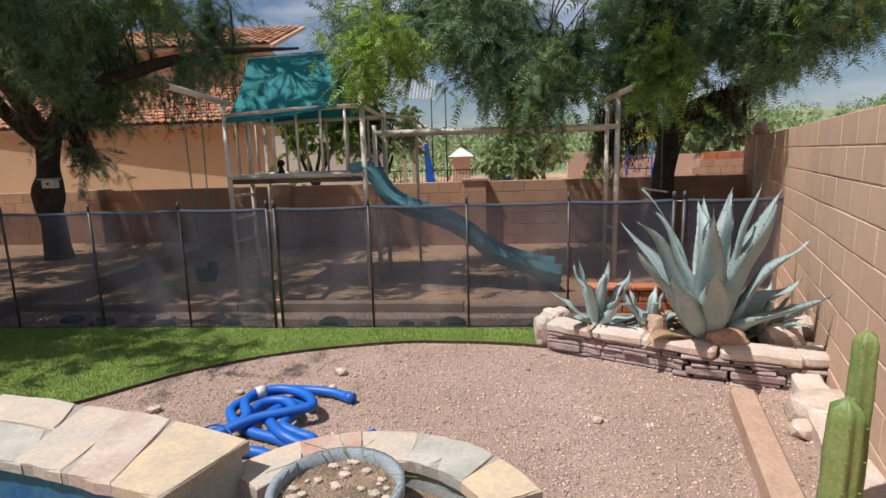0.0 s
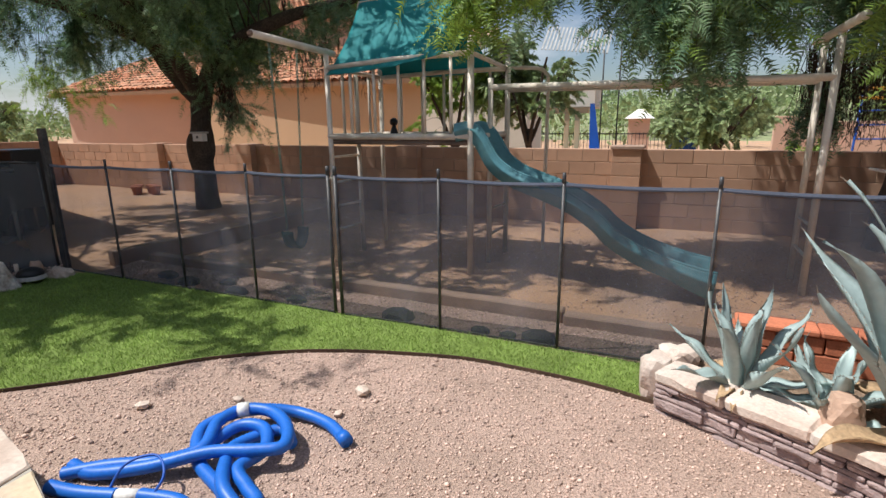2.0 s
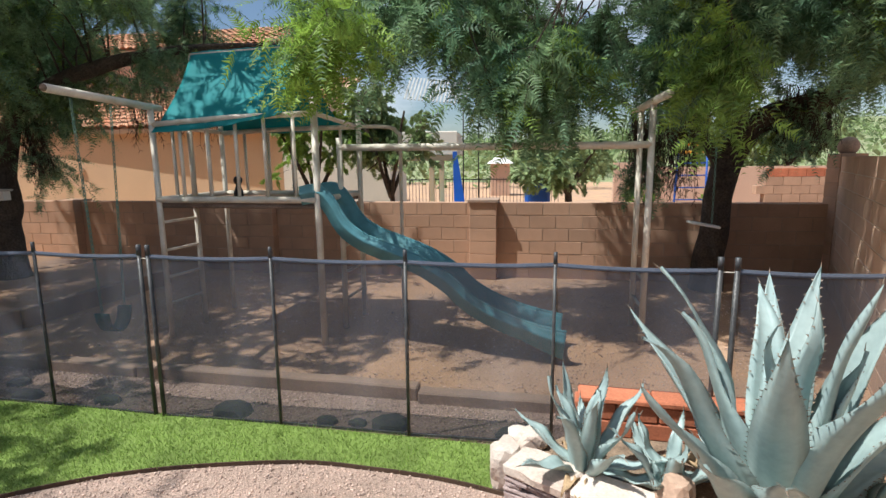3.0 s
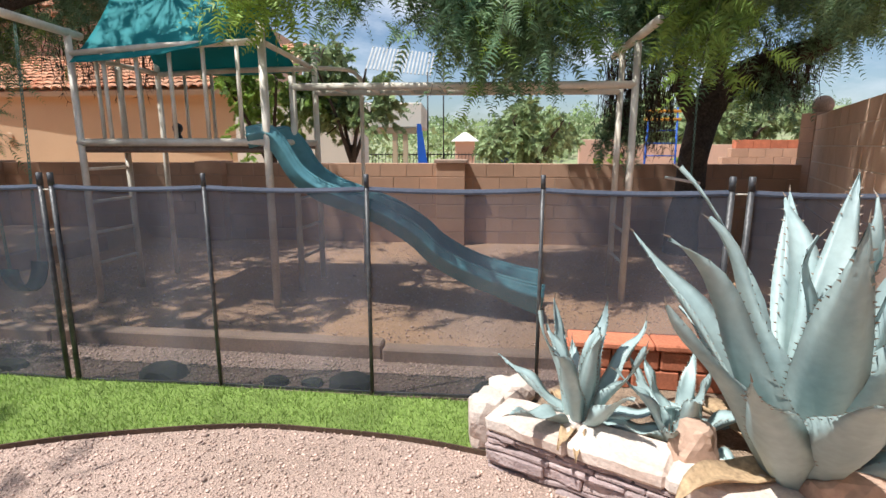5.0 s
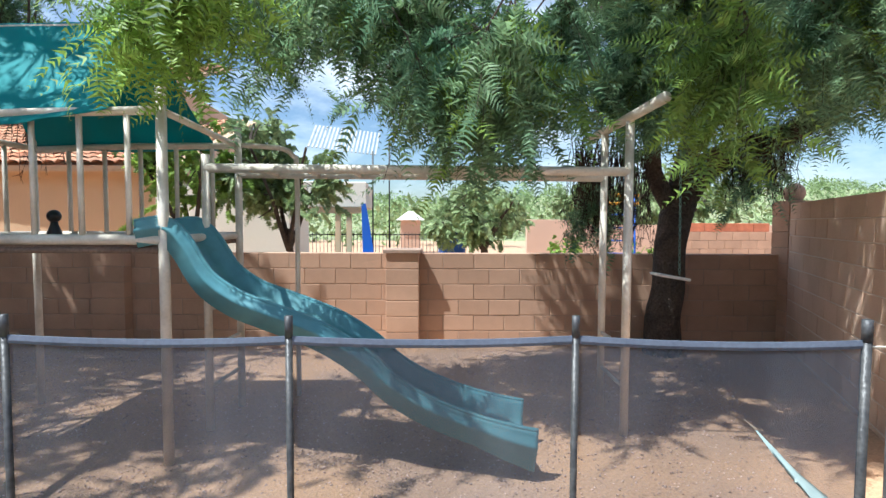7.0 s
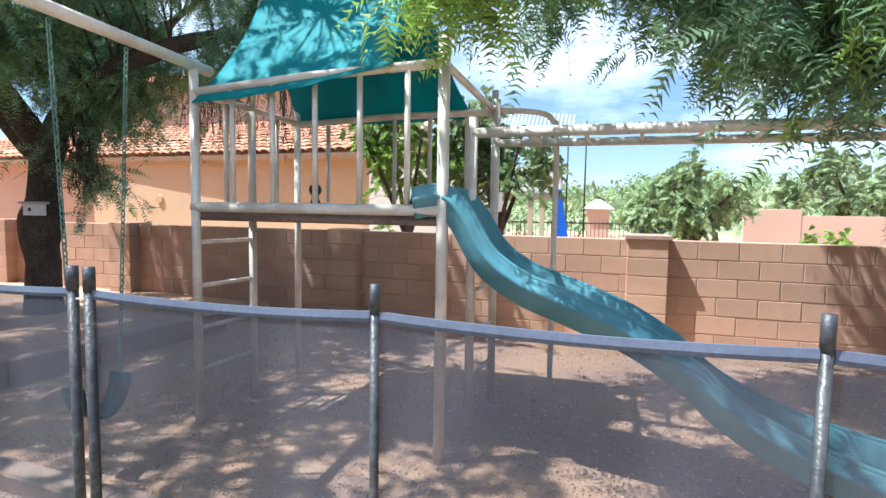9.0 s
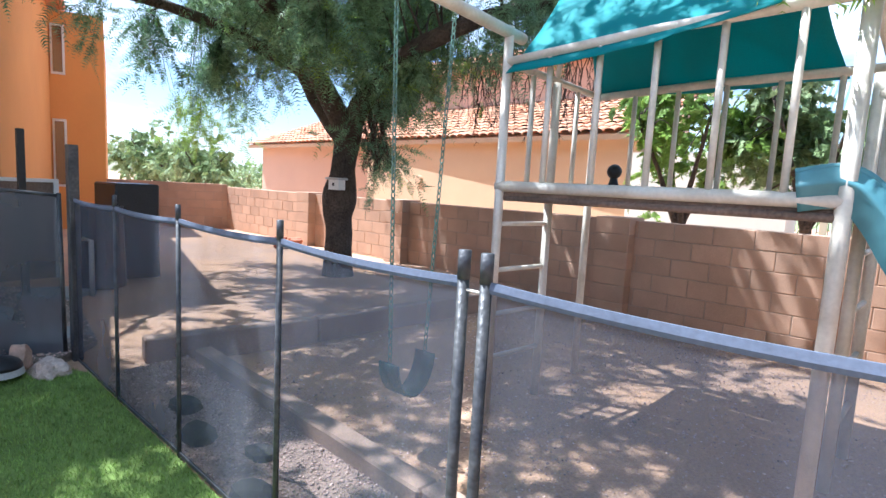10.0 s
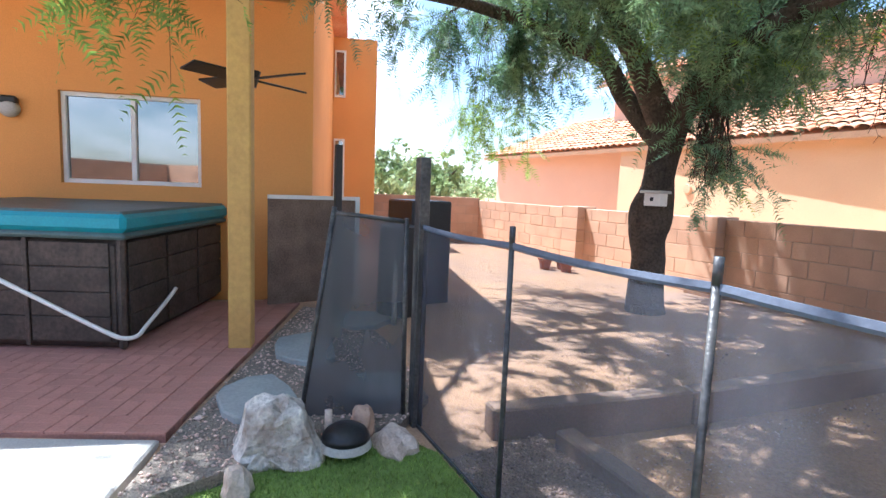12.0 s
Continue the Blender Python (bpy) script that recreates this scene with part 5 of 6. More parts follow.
def stones_by_gate():
    specs = [((-5.27, 4.60, 0.15), (0.44, 0.50, 0.44), 3, M_ROCK, "pale marbled boulder beside the lawn", "boulder"),
             ((-5.02, 4.38, 0.06), (0.19, 0.18, 0.19), 9, M_STONE_PALE, "small round white stone on lawn edge", "stone"),
             ((-5.27, 5.06, 0.12), (0.22, 0.18, 0.20), 12, M_TIMBER, "small orange-tan rock beside the gate", "stone"),
             ((-5.10, 5.18, 0.05), (0.36, 0.26, 0.14), 15, M_STONE_PALE, "flat pale rock at the fence foot", "stone")]
    for at, size, seed, mat, label, cat in specs:
        bm = rough_stone(seed, size, 3, 0.34, size[2] * 0.4)
        for v in bm.verts:
            k = 0.5 - v.co.z / size[2]
            v.co.x *= 0.55 + 0.6 * k
            v.co.y *= 0.5 + 0.65 * k
            v.co += v.co.normalized() * 0.07 * size[0] * noise.noise(v.co * 14 + Vector((seed, 2, 1)))
        ob = part("boulder" if cat == "boulder" else "stone", bm, mat)
        ob.location = at
        tagged(ob, label, cat)
    for k, (x, y, rx, ry) in enumerate(((-5.85, 4.62, 0.36, 0.27), (-6.72, 5.15, 0.40, 0.26), (-5.75, 5.35, 0.25, 0.2), (-7.4, 5.9, 0.3, 0.3))):
        out = [(x + rx * math.cos(a) * (1 + 0.2 * math.sin(3 * a + k)), y + ry * math.sin(a) * (1 + 0.2 * math.cos(2 * a + k))) for a in (i * math.pi / 5 for i in range(10))]
        bm = bmesh.new()
        slab(bm, out, 0.0, 0.115, 0.01)
        ob = part("stepping_stone", bm, M_FLAT)
        tagged(ob, "flat grey-green flagstone stepping stone", "stepping stone", "stepping stones by the patio")
    drum = base("buried_filter", (-5.15, 4.92, 0.03), "round black plastic lid with pale rim", "lid")
    bm = bmesh.new()
    bmesh.ops.create_cone(bm, cap_ends=True, segments=20, radius1=0.135, radius2=0.125, depth=0.04, matrix=Matrix.Translation((0, 0, 0.05)))
    part("rim", bm, M_CONC, drum)
    bm = bmesh.new()
    bmesh.ops.create_uvsphere(bm, u_segments=20, v_segments=10, radius=0.125)
    for v in bm.verts:
        v.co.z = max(0.0, v.co.z) * 0.65 + 0.07
    part("dome", bm, M_BLACK, drum, smooth=True)
    pipe("valve", [(-0.1, -0.06, 0.06), (-0.1, -0.06, 0.19)], 0.02, M_STONE_PALE, drum)


stones_by_gate()


# ---- flagstone bench, ring planter, pot ----
def wedge_stones(root, inner, outer, cuts, z, mats, skew=0.022):
    """Flat stones between two edge lines, cut across at the given fractions."""
    def pt(line, t):
        s = t * (len(line) - 1)
        i = min(int(s), len(line) - 2)
        return Vector(line[i]).lerp(Vector(line[i + 1]), s - i)
    bm = bmesh.new()
    slab(bm, [(p.x, p.y) for p in (pt(inner, i / 30).lerp(pt(outer, i / 30), 0.015) for i in range(31))] + [(p.x, p.y) for p in (pt(outer, i / 30).lerp(pt(inner, i / 30), 0.015) for i in range(30, -1, -1))], z - 0.055, z - 0.007)
    part("grout_bed", bm, M_GROUT, root)
    k = 0
    for c0, c1, split in cuts:
        rows_v = [0.0] + ([split] if split else []) + [1.0]
        for r0, r1 in zip(rows_v, rows_v[1:]):
            g = 0.006
            width = (pt(outer, c0) - pt(inner, c0)).length
            q = []
            slant = skew * math.sin(k * 2.3)
            for t, r in ((c0, r0), (c0, r1), (c1, r1), (c1, r0)):
                a = slant * (1 if r == r1 else -1) if 0.01 < t < 0.99 else 0
                q.append(pt(inner, t + a).lerp(pt(outer, t + a), r))
            cen = sum(q, Vector((0, 0))) / 4
            q = [p + (cen - p).normalized() * g for p in q]
            out = []
            for i in range(4):
                p0, p1 = q[i], q[(i + 1) % 4]
                for s in (0.0, 0.33, 0.66):
                    p = p0.lerp(p1, s)
                    j = 0.0 if s == 0 else 0.012
                    out.append((p.x + j * noise.noise(Vector((p.x * 9, p.y * 9, k))), p.y + j * noise.noise(Vector((p.x * 9, p.y * 9, k + 40)))))
            bm = bmesh.new()
            slab(bm, out, z - 0.05, z + 0.004 * math.sin(k * 1.7), 0.008)
            part("flagstone", bm, mats[k % len(mats)], root)
            k += 1


def bench():
    root = base("bench_wall", (0, 0, 0), "curved low wall topped with mixed flagstones, teal-painted face", "bench wall")
    # outline of the top: far side and near side, from the free end to the left
    far = [(-0.90, 2.22), (-1.25, 2.39), (-1.55, 2.51), (-1.88, 2.61), (-2.55, 2.81), (-3.45, 3.05), (-4.1, 3.10), (-4.7, 3.05)]
    near = [(-1.09, 1.83), (-1.28, 1.91), (-1.52, 2.00), (-1.78, 2.09), (-2.30, 2.24), (-3.0, 2.41), (-3.9, 2.50), (-4.7, 2.46)]
    f2 = [(p.x, p.y) for p in smooth_line([(x, y, 0) for x, y in far], 4)]
    n2 = [(p.x, p.y) for p in smooth_line([(x, y, 0) for x, y in near], 4)]
    bm = bmesh.new()
    shrink = [(x, y - 0.03) for x, y in f2]
    grow = [(x, y + 0.035) for x, y in n2]
    slab(bm, [(x - 0.03, y) for x, y in shrink[:1]] + shrink[1:] + grow[::-1], -0.05, 0.395)
    part("wall_body", bm, M_STUCCO_TEAL, root, "stucco wall body with faded teal paint")
    g0 = [(x, y + 0.028) for x, y in n2[2:]]
    bm = bmesh.new()
    slab(bm, g0 + [(x, y + 0.036) for x, y in g0[::-1]], 0.0, 0.385)
    part("painted_face", bm, M_TEAL, root, "faded teal painted face")
    wedge_stones(root, n2, f2, [(0.0, 0.17, 0), (0.17, 0.30, 0), (0.30, 0.43, 0), (0.43, 0.54, 0.52), (0.54, 0.63, 0.45), (0.63, 0.75, 0.55), (0.75, 0.88, 0), (0.88, 1.0, 0.5)], 0.45,
                 [FLAGS[i] for i in (3, 2, 1, 0, 1, 4, 0, 2, 1, 0, 2, 1)], 0.012)


bench()


def ring_planter():
    c = Vector((-0.42, 1.76))
    root = base("ring_planter", (0, 0, 0), "round low planter rimmed with pale flagstones", "planter")
    a0, a1 = radians(20), radians(142)
    n = 26
    def rim(r, k=n):
        return [(c.x + r * math.cos(a0 + (a1 - a0) * i / k), c.y + r * math.sin(a0 + (a1 - a0) * i / k)) for i in range(k + 1)]
    out, inn = rim(0.78), rim(0.53)
    bm = bmesh.new()
    slab(bm, rim(0.755) + rim(0.55)[::-1], -0.05, 0.25)
    part("wall_body", bm, M_STUCCO_TEAL, root)
    wedge_stones(root, inn, out, [(0.0, 0.17, 0), (0.17, 0.30, 0), (0.30, 0.42, 0), (0.42, 0.60, 0), (0.60, 0.80, 0), (0.80, 1.0, 0)], 0.30, [FLAGS[i] for i in (3, 0, 0, 1, 5, 1)])
    bm = bmesh.new()
    slab(bm, rim(0.545) + [(c.x - 0.6, c.y - 0.5), (c.x + 0.6, c.y - 0.5)], -0.05, 0.16)
    part("soil", bm, M_SOIL, root)


ring_planter()


def pot():
    at = (-0.50, 2.02, 0.10)
    root = base("plant_pot", at, "round grey plastic pot of dry gravelly soil", "plant pot")
    bm = bmesh.new()
    prof = [(0.20, 0.0), (0.235, 0.20), (0.265, 0.205), (0.268, 0.26), (0.238, 0.262), (0.232, 0.20)]
    rings = []
    for r, z in prof:
        rings.append([bm.verts.new((r * math.cos(2 * math.pi * k / 28), r * math.sin(2 * math.pi * k / 28), z)) for k in range(28)])
    for r0, r1 in zip(rings, rings[1:]):
        for k in range(28):
            bm.faces.new((r0[k], r0[(k + 1) % 28], r1[(k + 1) % 28], r1[k]))
    bm.faces.new(rings[0][::-1])
    part("rim_shell", bm, M_POT, root, smooth=True)
    bm = bmesh.new()
    bmesh.ops.create_circle(bm, cap_ends=True, segments=28, radius=0.231)
    bmesh.ops.translate(bm, verts=bm.verts[:], vec=(0, 0, 0.215))
    part("soil", bm, M_SOIL, root)
    rng = random.Random(3)
    for k in range(40):
        a, r = rng.uniform(0, 6.28), 0.21 * math.sqrt(rng.random())
        s = rng.uniform(0.012, 0.03)
        ob = part("pebble", rough_stone(k, (s * 2, s * 1.6, s * 1.2), 1, 0.3), M_STONE_PALE, root)
        ob.location = (r * math.cos(a), r * math.sin(a), 0.222)
    bm = bmesh.new()
    for k in range(14):
        a = rng.uniform(0, 6.28)
        p = Vector((0.21 * math.cos(a), 0.21 * math.sin(a), 0.21))
        tube(bm, [p, p + Vector((rng.uniform(-0.05, 0.05), rng.uniform(-0.05, 0.05), 0.06)), p + Vector((rng.uniform(-0.12, 0.12), rng.uniform(-0.12, 0.12), rng.uniform(0.06, 0.12)))], 0.0016, 3)
    tagged(part("weeds", bm, M_LEAF_BRIGHT, root, "sparse thin weeds"), kind="stuff")


pot()


def hose():
    root = base("pool_hose", (-1.3, 3.2, 0), "coiled bright blue ribbed pool vacuum hose", "hose")
    o = root.location
    R = 0.030
    runs = [[(-0.69, 3.42, 0.045), (-0.84, 3.52, 0.05), (-1.04, 3.56, 0.06), (-1.20, 3.50, 0.10), (-1.34, 3.41, 0.10), (-1.42, 3.25, 0.08), (-1.27, 3.06, 0.05), (-1.02, 2.93, 0.04), (-0.84, 2.80, 0.035)],
            [(-1.80, 2.80, 0.04), (-1.62, 2.89, 0.07), (-1.38, 2.99, 0.09), (-1.27, 3.10, 0.12), (-1.33, 3.27, 0.15), (-1.28, 3.40, 0.16), (-1.13, 3.43, 0.16), (-0.97, 3.34, 0.16), (-0.89, 3.20, 0.15), (-1.0, 3.13, 0.15), (-1.2, 3.06, 0.14), (-1.42, 2.93, 0.09), (-1.66, 2.84, 0.05), (-1.82, 2.86, 0.04)],
            [(-1.31, 3.16, 0.06), (-1.24, 3.32, 0.10), (-1.10, 3.33, 0.11), (-1.00, 3.20, 0.09), (-1.03, 3.05, 0.08), (-0.92, 2.97, 0.06), (-0.82, 2.90, 0.05), (-0.88, 2.77, 0.04)],
            [(-1.34, 2.80, 0.04), (-1.15, 2.82, 0.04), (-1.0, 2.76, 0.035), (-0.93, 2.72, 0.035)],
            [(-0.49, 2.95, 0.035), (-0.64, 2.87, 0.035), (-0.80, 2.84, 0.035), (-0.98, 2.90, 0.10), (-1.10, 3.05, 0.10), (-1.18, 3.22, 0.05), (-1.05, 3.40, 0.05), (-0.92, 3.30, 0.06)],
            [(-1.78, 2.72, 0.035), (-1.62, 2.73, 0.035), (-1.44, 2.77, 0.035)]]
    for pts in runs:
        line = smooth_line([(x, y, 0.033 + (z - 0.033) * 0.68) for x, y, z in pts], 26)
        bm = bmesh.new()
        tube(bm, [p - o for p in line], [R * (1.0 + 0.07 * (i % 2)) for i in range(len(line))], 12)
        part("hose_run", bm, M_HOSE, root, smooth=True)
    for a, b in (((-0.72, 3.445, 0.046), (-0.675, 3.41, 0.045)), ((-0.52, 2.93, 0.036), (-0.475, 2.96, 0.035))):
        pipe("cuff", [Vector(a) - o, Vector(b) - o], R * 1.2, M_HOSE, root, 12)
    pipe("joint", [Vector((-1.30, 3.385, 0.119)) - o, Vector((-1.25, 3.415, 0.121)) - o], R * 1.25, M_HOSE_CUFF, root, 12, "white hose joint")
    pipe("connector", [Vector((-1.45, 2.77, 0.035)) - o, Vector((-1.33, 2.80, 0.04)) - o], R * 0.9, M_HOSE_CUFF, root, 12, "cream hose connector")
    cord = smooth_line([(-1.48, 2.74, 0.02), (-1.46, 2.84, 0.13), (-1.36, 2.92, 0.15), (-1.26, 2.86, 0.11), (-1.27, 2.76, 0.02), (-1.14, 2.71, 0.02)], 8)
    pipe("cord", [p - o for p in cord], 0.006, M_BLUE, root, 6, "thin dark blue cord")


hose()


# ---- stone planter with agaves ----
def stone_planter():
    root = base("stone_planter", (0, 0, 0), "stacked purple-grey ledge-stone planter wall with pale caps", "planter")
    line = [Vector(p) for p in ((0.84, 4.32), (1.15, 4.12), (1.47, 3.91), (1.78, 3.68), (2.15, 3.52), (2.52, 3.44))]
    rng = random.Random(8)
    def pt(s):
        s = max(0.0, min(0.9999, s)) * (len(line) - 1)
        i = int(s)
        return line[i].lerp(line[i + 1], s - i), (line[i + 1] - line[i]).normalized()
    total = sum((b - a).length for a, b in zip(line, line[1:]))
    z = -0.02
    row = 0
    while z < 0.165:
        h = rng.choice((0.028, 0.036, 0.045, 0.055))
        h = min(h, 0.18 - z)
        s = 0.0
        while s < 1.0:
            w = rng.uniform(0.10, 0.34)
            (p, d) = pt(s + w / total / 2)
            proud = rng.uniform(0.0, 0.035)
            bm = bm_box((-w / 2 + 0.003, -0.07 - proud, 0.002), (w / 2 - 0.003, 0.10, h - 0.003), 0.006)
            bmesh.ops.subdivide_edges(bm, edges=[e for e in bm.edges if e.calc_length() > 0.06], cuts=2)
            for v in bm.verts:
                v.co += Vector((0.004, 0.012, 0.004)) * noise.noise(v.co * 22 + Vector((s * 40, row * 7, 1)))
            part("ledge_stone", bm, M_STACK, root, matrix=Matrix.Translation((p.x, p.y, z)) @ pose(0, 0, 0, 0, 0, math.degrees(math.atan2(d.y, d.x))))
            s += w / total
        z += h
        row += 1
    s = 0.0
    k = 0
    while s < 1.0:
        w = rng.uniform(0.34, 0.52)
        p, d = pt(s + w / total / 2)
        bm = bm_box((-w / 2 - 0.004, -0.105, 0.0), (w / 2 - 0.002, 0.13, 0.075), 0.018)
        bmesh.ops.subdivide_edges(bm, edges=[e for e in bm.edges if e.calc_length() > 0.1], cuts=3)
        for v in bm.verts:
            v.co += Vector((0.004, 0.012, 0.008)) * noise.noise(v.co * 9 + Vector((k * 5, 0, 0)))
        part("cap_stone", bm, M_CAP, root, matrix=Matrix.Translation((p.x, p.y, 0.178)) @ pose(0, 0, 0, 0, 0, math.degrees(math.atan2(d.y, d.x))))
        s += w / total
        k += 1
    bm = bmesh.new()
    slab(bm, [(0.80, 4.36)] + [(p.x + 0.05, p.y + 0.06) for p in line] + [(2.62, 3.6), (2.95, 4.3), (2.95, 4.55), (1.2, 4.68)], -0.05, 0.19)
    part("soil", bm, M_SOIL, root, "dry brown planter soil")
    for k, (x, y, z, sx, sy, sz) in enumerate(((0.80, 4.42, 0.12, 0.20, 0.26, 0.36), (0.93, 4.54, 0.20, 0.26, 0.2, 0.2), (1.56, 3.98, 0.27, 0.20, 0.18, 0.24), (1.95, 3.70, 0.27, 0.32, 0.2, 0.18), (2.4, 3.80, 0.24, 0.3, 0.24, 0.2), (2.66, 4.0, 0.24, 0.3, 0.3, 0.22))):
        ob = part("edge_rock", rough_stone(k + 30, (sx, sy, sz), 3, 0.3), M_CAP if k not in (2, 3) else M_TIMBER, root)
        ob.location = (x, y, z)
    # row of red blocks at the back
    red = base("red_blocks", (1.32, 4.72, 0.19), "red brick-coloured retaining blocks behind the agaves", "block row")
    red.rotation_euler = (0, 0, radians(-8))
    for j in range(2):
        for k in range(5):
            part("block", bm_box((k * 0.235 - j * 0.1, -0.05, j * 0.105), (k * 0.235 + 0.228 - j * 0.1, 0.09, j * 0.105 + 0.1), 0.008), M_REDBLOCK, red)
    for k in range(3):
        part("block", bm_box((k * 0.42 - 0.08, -0.07, 0.21), (k * 0.42 + 0.335, 0.11, 0.245), 0.008), M_REDBLOCK, red)


stone_planter()


def agave_leaf(length, width, bend, tip, seed):
    """A thick channelled leaf that leaves the base upright and leans out along +x, with toothed edges."""
    rng = random.Random(seed)
    n = 16
    bm = bmesh.new()
    teeth = bmesh.new()
    ang = radians(88)
    p = Vector((0, 0, 0))
    rows = []
    step = length / n
    sway = rng.uniform(-0.10, 0.10) * length
    for i in range(n + 1):
        t = i / n
        w = width * (0.55 + 0.45 * math.sin(math.pi / 2 * t / 0.42)) if t < 0.42 else width * (1 - ((t - 0.42) / 0.58) ** 1.55)
        w = max(w, 0.004)
        d = Vector((math.cos(ang), 0, math.sin(ang)))
        nrm = Vector((-math.sin(ang), 0, math.cos(ang)))
        cup = 0.30 * (1 - 0.5 * t)
        th = 0.035 * (1 - t) * width / 0.16 + 0.004
        wob = 0.016 * math.sin(t * 12 + seed)
        row = []
        for s in (-1.0, -0.55, 0.0, 0.55, 1.0):
            row.append(p + Vector((0, s * w / 2 + sway * t * t, 0)) + nrm * (cup * w * abs(s) ** 1.6 * 0.8 + wob * abs(s)))
        for s in (0.55, 0.0, -0.55):
            row.append(p + Vector((0, s * w / 2 + sway * t * t, 0)) + nrm * (cup * w * abs(s) ** 1.6 * 0.8 - th))
        rows.append([bm.verts.new(q) for q in row])
        if 1 < i < n:
            for s, idx in ((-1, 0), (1, 4)):
                for h in (0.0, 0.5):
                    a = row[idx] - d * step * h
                    q = [a - d * 0.005, a + d * 0.005, a + Vector((0, s * (0.003 + 0.045 * width), 0)) + d * 0.005]
                    teeth.faces.new([teeth.verts.new(x) for x in q])
        p = p + d * step
        ang -= radians(bend) / n * (0.6 + 0.8 * t) + radians(14) / n * 3 * math.sin(t * 7 + seed * 1.7) + (radians(tip) / n * 3.2 if t > 0.72 else 0)
    for r0, r1 in zip(rows, rows[1:]):
        for k in range(8):
            bm.faces.new((r0[k], r0[(k + 1) % 8], r1[(k + 1) % 8], r1[k]))
    tube(teeth, [rows[-1][2].co, rows[-1][2].co + Vector((math.cos(ang), 0, math.sin(ang))) * 0.035], [0.0035, 0.0006], 4)
    return bm, teeth


def agave(at, leaves, length, width, label, seed, lean=(8, 78), dry=3):
    root = base("agave", at, label, "agave", "agaves in the planter")
    rng = random.Random(seed)
    for k in range(leaves):
        t = k / max(1, leaves - 1)
        tilt = lean[0] + (lean[1] - lean[0]) * t ** 1.35
        L = length * (0.80 + 0.3 * math.sin(math.pi * min(1, t * 1.15 + 0.1))) * rng.uniform(0.88, 1.1)
        bm, teeth = agave_leaf(L, width * rng.uniform(0.85, 1.12), rng.uniform(6, 30), rng.choice((-55, -25, 20, 50)), seed * 50 + k)
        m = pose(0, 0, 0, 0, 0, k * 137.5 + rng.uniform(-14, 14)) @ Matrix.Translation((0.03 + 0.05 * t * width / 0.16, 0, 0.02)) @ pose(0, 0, 0, 0, tilt, 0)
        lf = part("leaf", bm, M_AGAVE, root, smooth=True, matrix=m)
        tagged(part("spine_fringe", teeth, M_THORN, lf), kind="stuff")
    for k in range(dry):
        bm, teeth = agave_leaf(length * 0.55, width * 0.7, 40, 40, seed + 900 + k)
        teeth.free()
        part("dry_leaf", bm, M_DRYLEAF, root, "withered tan leaf", smooth=True, matrix=pose(0, 0, 0.02, 0, 0, rng.uniform(0, 360)) @ pose(0.05, 0, 0, 0, rng.uniform(66, 80), 0))
    return root


agave((1.93, 3.90, 0.19), 22, 1.06, 0.20, "large blue-grey agave with toothed upright leaves", 4, (2, 50), 2)
agave((1.20, 4.27, 0.19), 14, 0.50, 0.088, "small blue-green agave with pointed leaves", 7, (3, 58), 4)
agave((1.58, 4.15, 0.19), 11, 0.36, 0.08, "small blue-grey agave pup beside the large one", 9, (10, 80), 3)
agave((2.32, 3.95, 0.19), 16, 0.42, 0.08, "low dark agave pup at the wall", 13, (25, 85), 2)


def cactus():
    root = base("cactus", (1.62, 2.0, 0), "ribbed green columnar cactus with one tall arm", "cactus")
    def column(name, pts, r, ribs, seed):
        line = smooth_line(pts, 6)
        bm = bmesh.new()
        sp = bmesh.new()
        rings = []
        n = len(line)
        seg = ribs * 4
        for i, p in enumerate(line):
            t = i / (n - 1)
            rr = r * (1 - 0.1 * t) * (math.sqrt(max(0.02, 1 - ((t - 0.85) / 0.15) ** 2)) if t > 0.85 else 1) * (1 + 0.03 * math.sin(t * 20 + seed))
            ring = []
            for k in range(seg):
                a = 2 * math.pi * k / seg
                q = rr * (1 + 0.20 * math.cos(ribs * a))
                ring.append(bm.verts.new(Vector(p) + Vector((q * math.cos(a), q * math.sin(a), 0))))
                if k % 4 == 0 and i % 2 == 0:
                    c = Vector(p) + Vector((q * math.cos(a), q * math.sin(a), 0))
                    for e in (-0.5, 0.5):
                        tube(sp, [c, c + Vector((math.cos(a + e), math.sin(a + e), 0.2)) * 0.012], [0.0012, 0.0004], 3, cap=False)
            rings.append(ring)
        for r0, r1 in zip(rings, rings[1:]):
            for k in range(seg):
                bm.faces.new((r0[k], r0[(k + 1) % seg], r1[(k + 1) % seg], r1[k]))
        bm.faces.new(rings[-1])
        st = part(name, bm, M_CACTUS, root, smooth=True)
        tagged(part("spine_fringe", sp, M_SPINE, st), kind="stuff")
    column("stem", [(-0.16, 0, -0.02), (-0.16, 0, 0.3), (-0.155, 0, 0.66)], 0.060, 6, 1)
    column("arm", [(-0.07, 0.05, -0.02), (-0.06, 0.06, 0.4), (-0.06, 0.06, 0.70), (-0.05, 0.07, 0.90)], 0.042, 5, 2)
    column("stem", [(0.06, -0.05, -0.02), (0.07, -0.05, 0.3), (0.08, -0.05, 0.5)], 0.055, 6, 3)


cactus()


